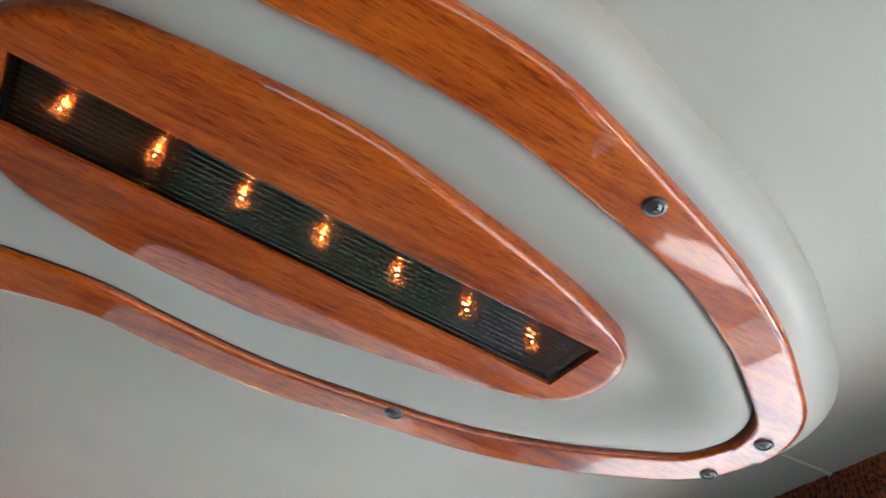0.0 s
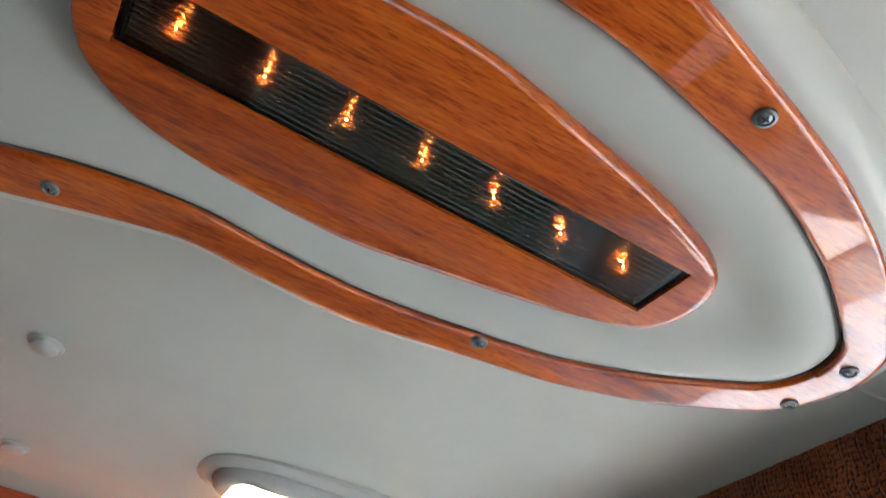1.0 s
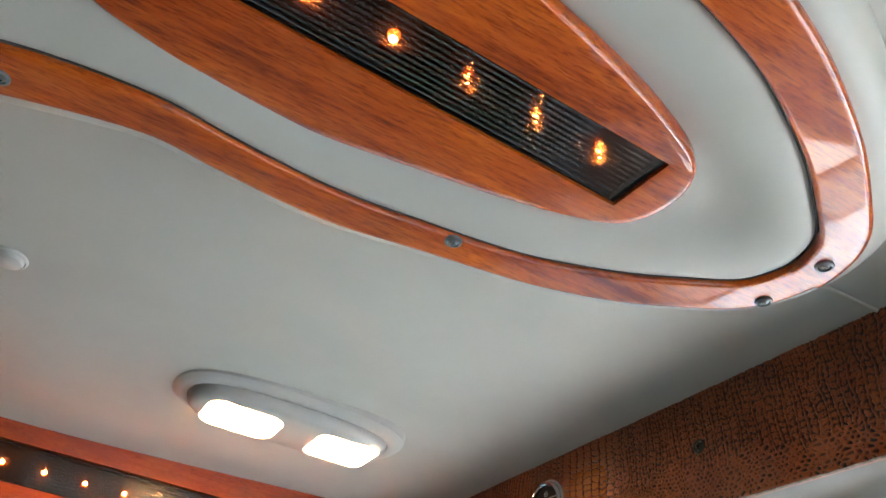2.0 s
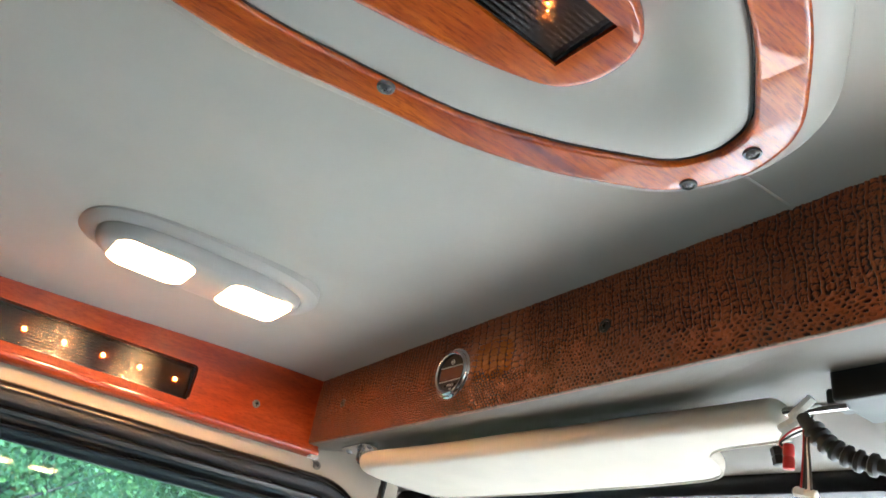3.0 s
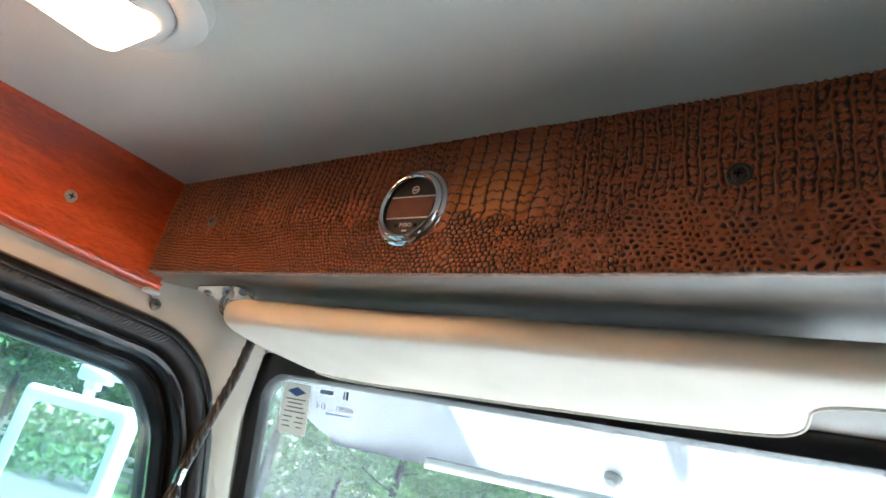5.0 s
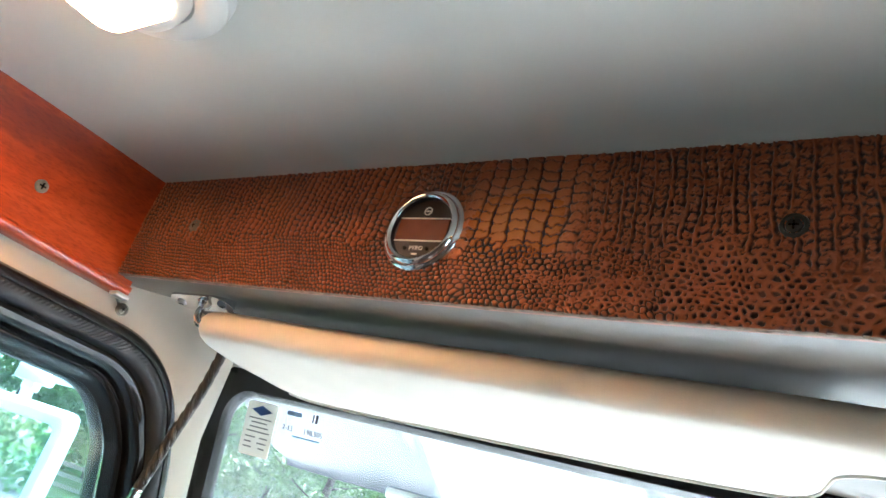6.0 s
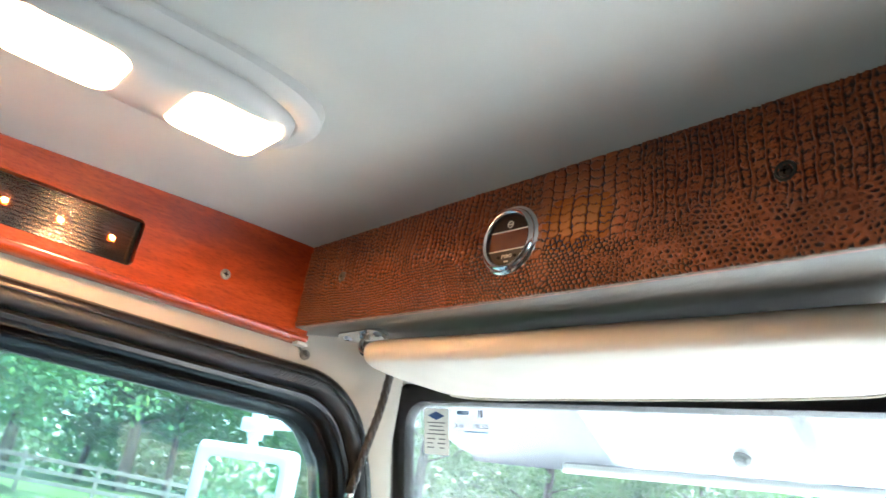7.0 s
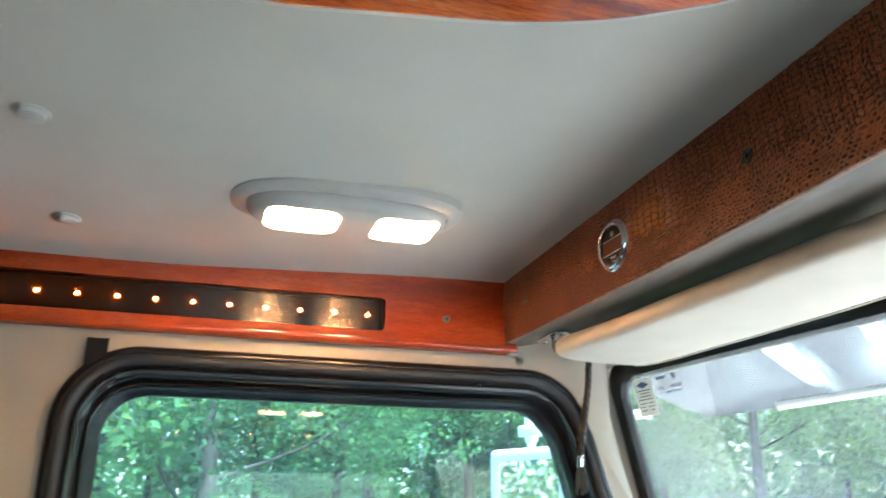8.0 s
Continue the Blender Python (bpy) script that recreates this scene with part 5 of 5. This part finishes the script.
# unseen; its sunlit white lights the ceiling and reflects in the trim ring
def truck_hood():
    """The long engine hood ahead of the glass: crowned, falling to the nose, rolled over at its flanks."""
    t = thing("truck_hood", "white painted engine hood stretching ahead of the windshield", "hood", at=(MID, 1.15, 0.9))
    paint = plain("white_hood_paint", (0.76, 0.76, 0.74), 0.25, vary=0.03, scale=6, bump=0.02, coat=0.6)
    across = [(-1.0, -0.46), (-0.99, -0.20), (-0.95, -0.09), (-0.86, -0.03), (-0.60, 0.005), (-0.30, 0.022), (-0.06, 0.028), (0.0, 0.034), (0.06, 0.028), (0.30, 0.022), (0.60, 0.005), (0.86, -0.03), (0.95, -0.09), (0.99, -0.20), (1.0, -0.46)]
    loops = []
    for k in range(17):
        f = k / 16
        half, top = 1.00 - 0.30 * f, 0.965 - 0.10 * f - 0.10 * max(0.0, f - 0.85) / 0.15
        loops.append([(MID + half * u, (ws_top_y(MID + half * u) + 0.152) * (1 - f) + 2.96 * f, top + v) for u, v in across])
    under = [[(x, y, z - 0.012) for x, y, z in lp] for lp in loops]
    part("panel", loft(loops + under[::-1], False, True, False), paint, t)
    return t


truck_hood()


def door_mirror():
    t = thing("door_mirror", "tall white-framed door mirror on a bracket outside the side window", "mirror", at=(-1.72, 0.97, 1.0))
    m = pose(-1.745, 0.993, 1.165, 90, 0, 30)      # local x across, y up, z out of the glass

    def put(name, b, mt, lab=""):
        bmesh.ops.transform(b, matrix=m, verts=b.verts)
        return part(name, b, mt, t, lab)
    L = lambda d: rounded(-0.108 + d, 0.108 - d, -0.21 + d, 0.21 - d, 0.014, 6)
    put("shell", loft([[(x, y, z) for x, y in L(d)] for d, z in ((0.028, 0.004), (0.026, 0.008), (0.008, 0.011), (0.0, 0.006), (0.0, -0.010), (0.012, -0.035), (0.05, -0.050))], True, False, True), MIRROR_WHITE, "white mirror frame")
    put("glass", loft([[(x, y, z) for x, y in L(0.027)] for z in (0.003, 0.0065)], True, False, True), MIRROR, "reflecting glass")
    put("arm", tube(spline([(0.0, 0.20, -0.012), (0.0, 0.245, -0.012), (0.05, 0.256, -0.012), (0.30, 0.262, -0.012)], 8), 0.010, 14), MIRROR_WHITE)
    put("clamp", joined(box(-0.030, 0.030, 0.236, 0.262, -0.024, 0.002, 0.004, 2), box(-0.012, 0.012, 0.222, 0.282, -0.022, 0.0, 0.004, 2)), MIRROR_WHITE)
    return t


door_mirror()

GROUND = -1.35


def ground_z(x, y):
    """A meadow that climbs gently beyond the lot on the door side."""
    r = math.hypot(x, y)
    return GROUND + 2.15 * ease(-x, 7.0, 42.0) * ease(r, 5.0, 20.0) + (0.12 * noise.noise((x / 30, y / 30, 0)) if 8 < r < 140 else 0.0)


bm = bmesh.new()
N, RAD = 96, [3, 6, 8, 11, 15, 20, 25, 30, 35, 40, 46, 53, 60, 75, 90, 140, 250, 500, 1000, 2500]
rows = [[bm.verts.new((r * math.cos(2 * math.pi * k / N), r * math.sin(2 * math.pi * k / N), ground_z(r * math.cos(2 * math.pi * k / N), r * math.sin(2 * math.pi * k / N)))) for k in range(N)] for r in RAD]
c0 = bm.verts.new((0, 0, GROUND))
for k in range(N):
    bm.faces.new((c0, rows[0][k], rows[0][(k + 1) % N]))
    for a, b in zip(rows, rows[1:]):
        bm.faces.new((a[k], b[k], b[(k + 1) % N], a[(k + 1) % N]))
structure("ground", bm, GRASS, "bright green mown meadow, with unseen gravel and asphalt added near the truck", "grass")


def fence():
    grey = plain("weathered_rail", (0.070, 0.067, 0.056), 0.8, vary=0.2, scale=8, bump=0.4, grain=60, depth=0.003)
    a, d = Vector((-33.0, 0.0, ground_z(-33.0, 0.0))), Vector((0.28, 1.0, 0)).normalized()
    t = thing("rail_fence", "weathered grey three-rail fence along the meadow", "fence", at=a)
    post = finish("post", box(-0.07, 0.07, -0.07, 0.07, -0.3, 1.35, 0.012, 1), grey)
    rail = finish("rail", box(-0.025, 0.025, -1.25, 1.25, -0.075, 0.075, 0.008, 1), grey)
    turn = math.degrees(math.atan2(-d.x, d.y))
    for i in range(-8, 22):
        p = a + d * (2.5 * i)
        p.z = ground_z(p.x, p.y)
        nxt = ground_z(p.x + 2.5 * d.x, p.y + 2.5 * d.y)
        ob = new("post", post)
        ob.parent, ob.matrix_parent_inverse = t, Matrix.Translation(-a)
        ob.matrix_basis = pose(p.x, p.y, p.z, 0, 0, turn)
        for h in (0.42, 0.80, 1.18):
            ob = new("rail", rail)
            ob.parent, ob.matrix_parent_inverse = t, Matrix.Translation(-a)
            q = p + d * 1.25
            ob.matrix_basis = pose(q.x, q.y, (p.z + nxt) / 2 + h, math.degrees(math.atan2(nxt - p.z, 2.5)), 0, turn)
    return t


fence()


# ---- trees ----
def leaf_cloud(rng, centres, per, spread, size):
    """Many small leaf sprays round the centres, as folded quads."""
    V, F = [], []
    for c in centres:
        pts = rng.randn(per, 3) * np.array(spread) + np.array(c)
        A = rng.randn(per, 3)
        A /= np.linalg.norm(A, axis=1, keepdims=True)
        B = np.cross(A, rng.randn(per, 3))
        B /= np.linalg.norm(B, axis=1, keepdims=True)
        s = size * (0.6 + 0.8 * rng.rand(per, 1))
        i0 = len(V)
        quad = np.stack([pts - A * s, pts + B * s * 0.6 + 0.1 * s, pts + A * s, pts - B * s * 0.6 + 0.1 * s], 1).reshape(-1, 3)
        V.extend(quad.tolist())
        F.extend([(i0 + 4 * k, i0 + 4 * k + 1, i0 + 4 * k + 2, i0 + 4 * k + 3) for k in range(per)])
    return V, F


def tree(seed, height, label, airy=False, leaf=0.0066, per=36):
    rng = np.random.RandomState(seed)
    t = thing("tree", label, "tree", "meadow trees")
    bends = [Vector((0, 0, -0.3))]
    for i in range(1, 9):
        z = height * 0.85 * i / 8
        bends.append(Vector((0.035 * height * math.sin(i * 0.8 + seed) * i / 8, 0.03 * height * math.cos(i * 0.9 + seed * 2) * i / 8, z)))
    path = spline(bends, 3)
    r0 = 0.020 * height
    meshes = [tube(path, [r0 * (1.15 - 1.05 * i / (len(path) - 1)) for i in range(len(path))], 10)]
    tips = [path[-1]]
    for k in range(13):
        f = 0.28 + 0.66 * k / 12
        base = path[int(f * (len(path) - 1))]
        a = k * 2.4 + rng.rand()
        reach = height * (0.42 * math.sin(math.pi * min(1, (f - 0.12) / 0.95)) + 0.07) * (0.8 + 0.4 * rng.rand())
        tip = base + Vector((reach * math.cos(a), reach * math.sin(a), reach * (0.35 + 0.5 * f)))
        mid = base.lerp(tip, 0.5) + Vector((0, 0, -0.06 * reach))
        limb = spline([base, mid, tip], 5)
        meshes.append(tube(limb, [r0 * 0.20 * (1 - 0.85 * i / (len(limb) - 1)) for i in range(len(limb))], 6))
        tips += [tip, mid.lerp(tip, 0.6)] if airy else [tip, mid.lerp(tip, 0.5), mid]
    trunk = part("trunk", joined(*meshes), BARK, t)
    sprays = [tuple(p + Vector(rng.randn(3) * np.array((0.072, 0.072, 0.052)) * height)) for p in tips for _ in range(19)]
    V, F = leaf_cloud(rng, sprays, per, (height * 0.026, height * 0.026, height * 0.016), leaf * height)
    me = bpy.data.meshes.new("crown")
    me.from_pydata(V, [], F)
    me.materials.append(FOLIAGE)
    crown = new("crown", me)
    crown.parent = t
    return t


protos = [tree(3, 11.0, "broad green oak tree standing in the meadow", True, 0.0066, 44), tree(8, 14.0, "tall green tree beyond the fence", leaf=0.0090, per=23), tree(15, 9.0, "small spreading green tree", leaf=0.0088, per=25)]
rng = np.random.RandomState(21)
spots = []
# last span: unseen passenger-side trees, added to block sky at that window
for a0, a1, count, near, far in ((112, 160, 10, 34, 52), (160, 205, 15, 24, 46), (84, 112, 5, 42, 70), (52, 84, 3, 60, 90), (205, 285, 4, 44, 70), (-75, 50, 3, 38, 60)):
    for k in range(count):
        ang = math.radians(a0 + (a1 - a0) * (k + rng.rand() * 0.8) / count)
        dist = near + (far - near) * rng.rand()
        spots.append((dist * math.cos(ang), dist * math.sin(ang)))
spots[0] = (-14.0, 0.35)
for i, (x, y) in enumerate(spots):
    m = pose(x, y, ground_z(x, y), 0, 0, rng.rand() * 360)
    if i < 3:
        protos[i].matrix_basis = m
    else:
        copy_thing(protos[1 + i % 2], m)

# the wood's edge behind, too far to tell trees apart
V, F = [], []
cs = []
for k in range(1080):
    ang = math.radians(112 + 158 * rng.rand()) if k % 4 else math.radians(40 + 75 * rng.rand())
    ahead = math.degrees(ang) < 114
    dist = (130 if ahead else 54) + 26 * rng.rand()
    h = 0.3 + (5 if ahead else 24) * rng.rand() ** 1.7
    cs.append((dist * math.cos(ang), dist * math.sin(ang), ground_z(dist * math.cos(ang), dist * math.sin(ang)) + h))
V, F = leaf_cloud(rng, cs, 150, (2.8, 2.8, 1.8), 0.34)
me = bpy.data.meshes.new("far_woods")
me.from_pydata(V, [], F)
me.materials.append(FOLIAGE)
tagged(new("far_woods", me), "dense green wood edge beyond the meadow", "woods", kind="stuff")
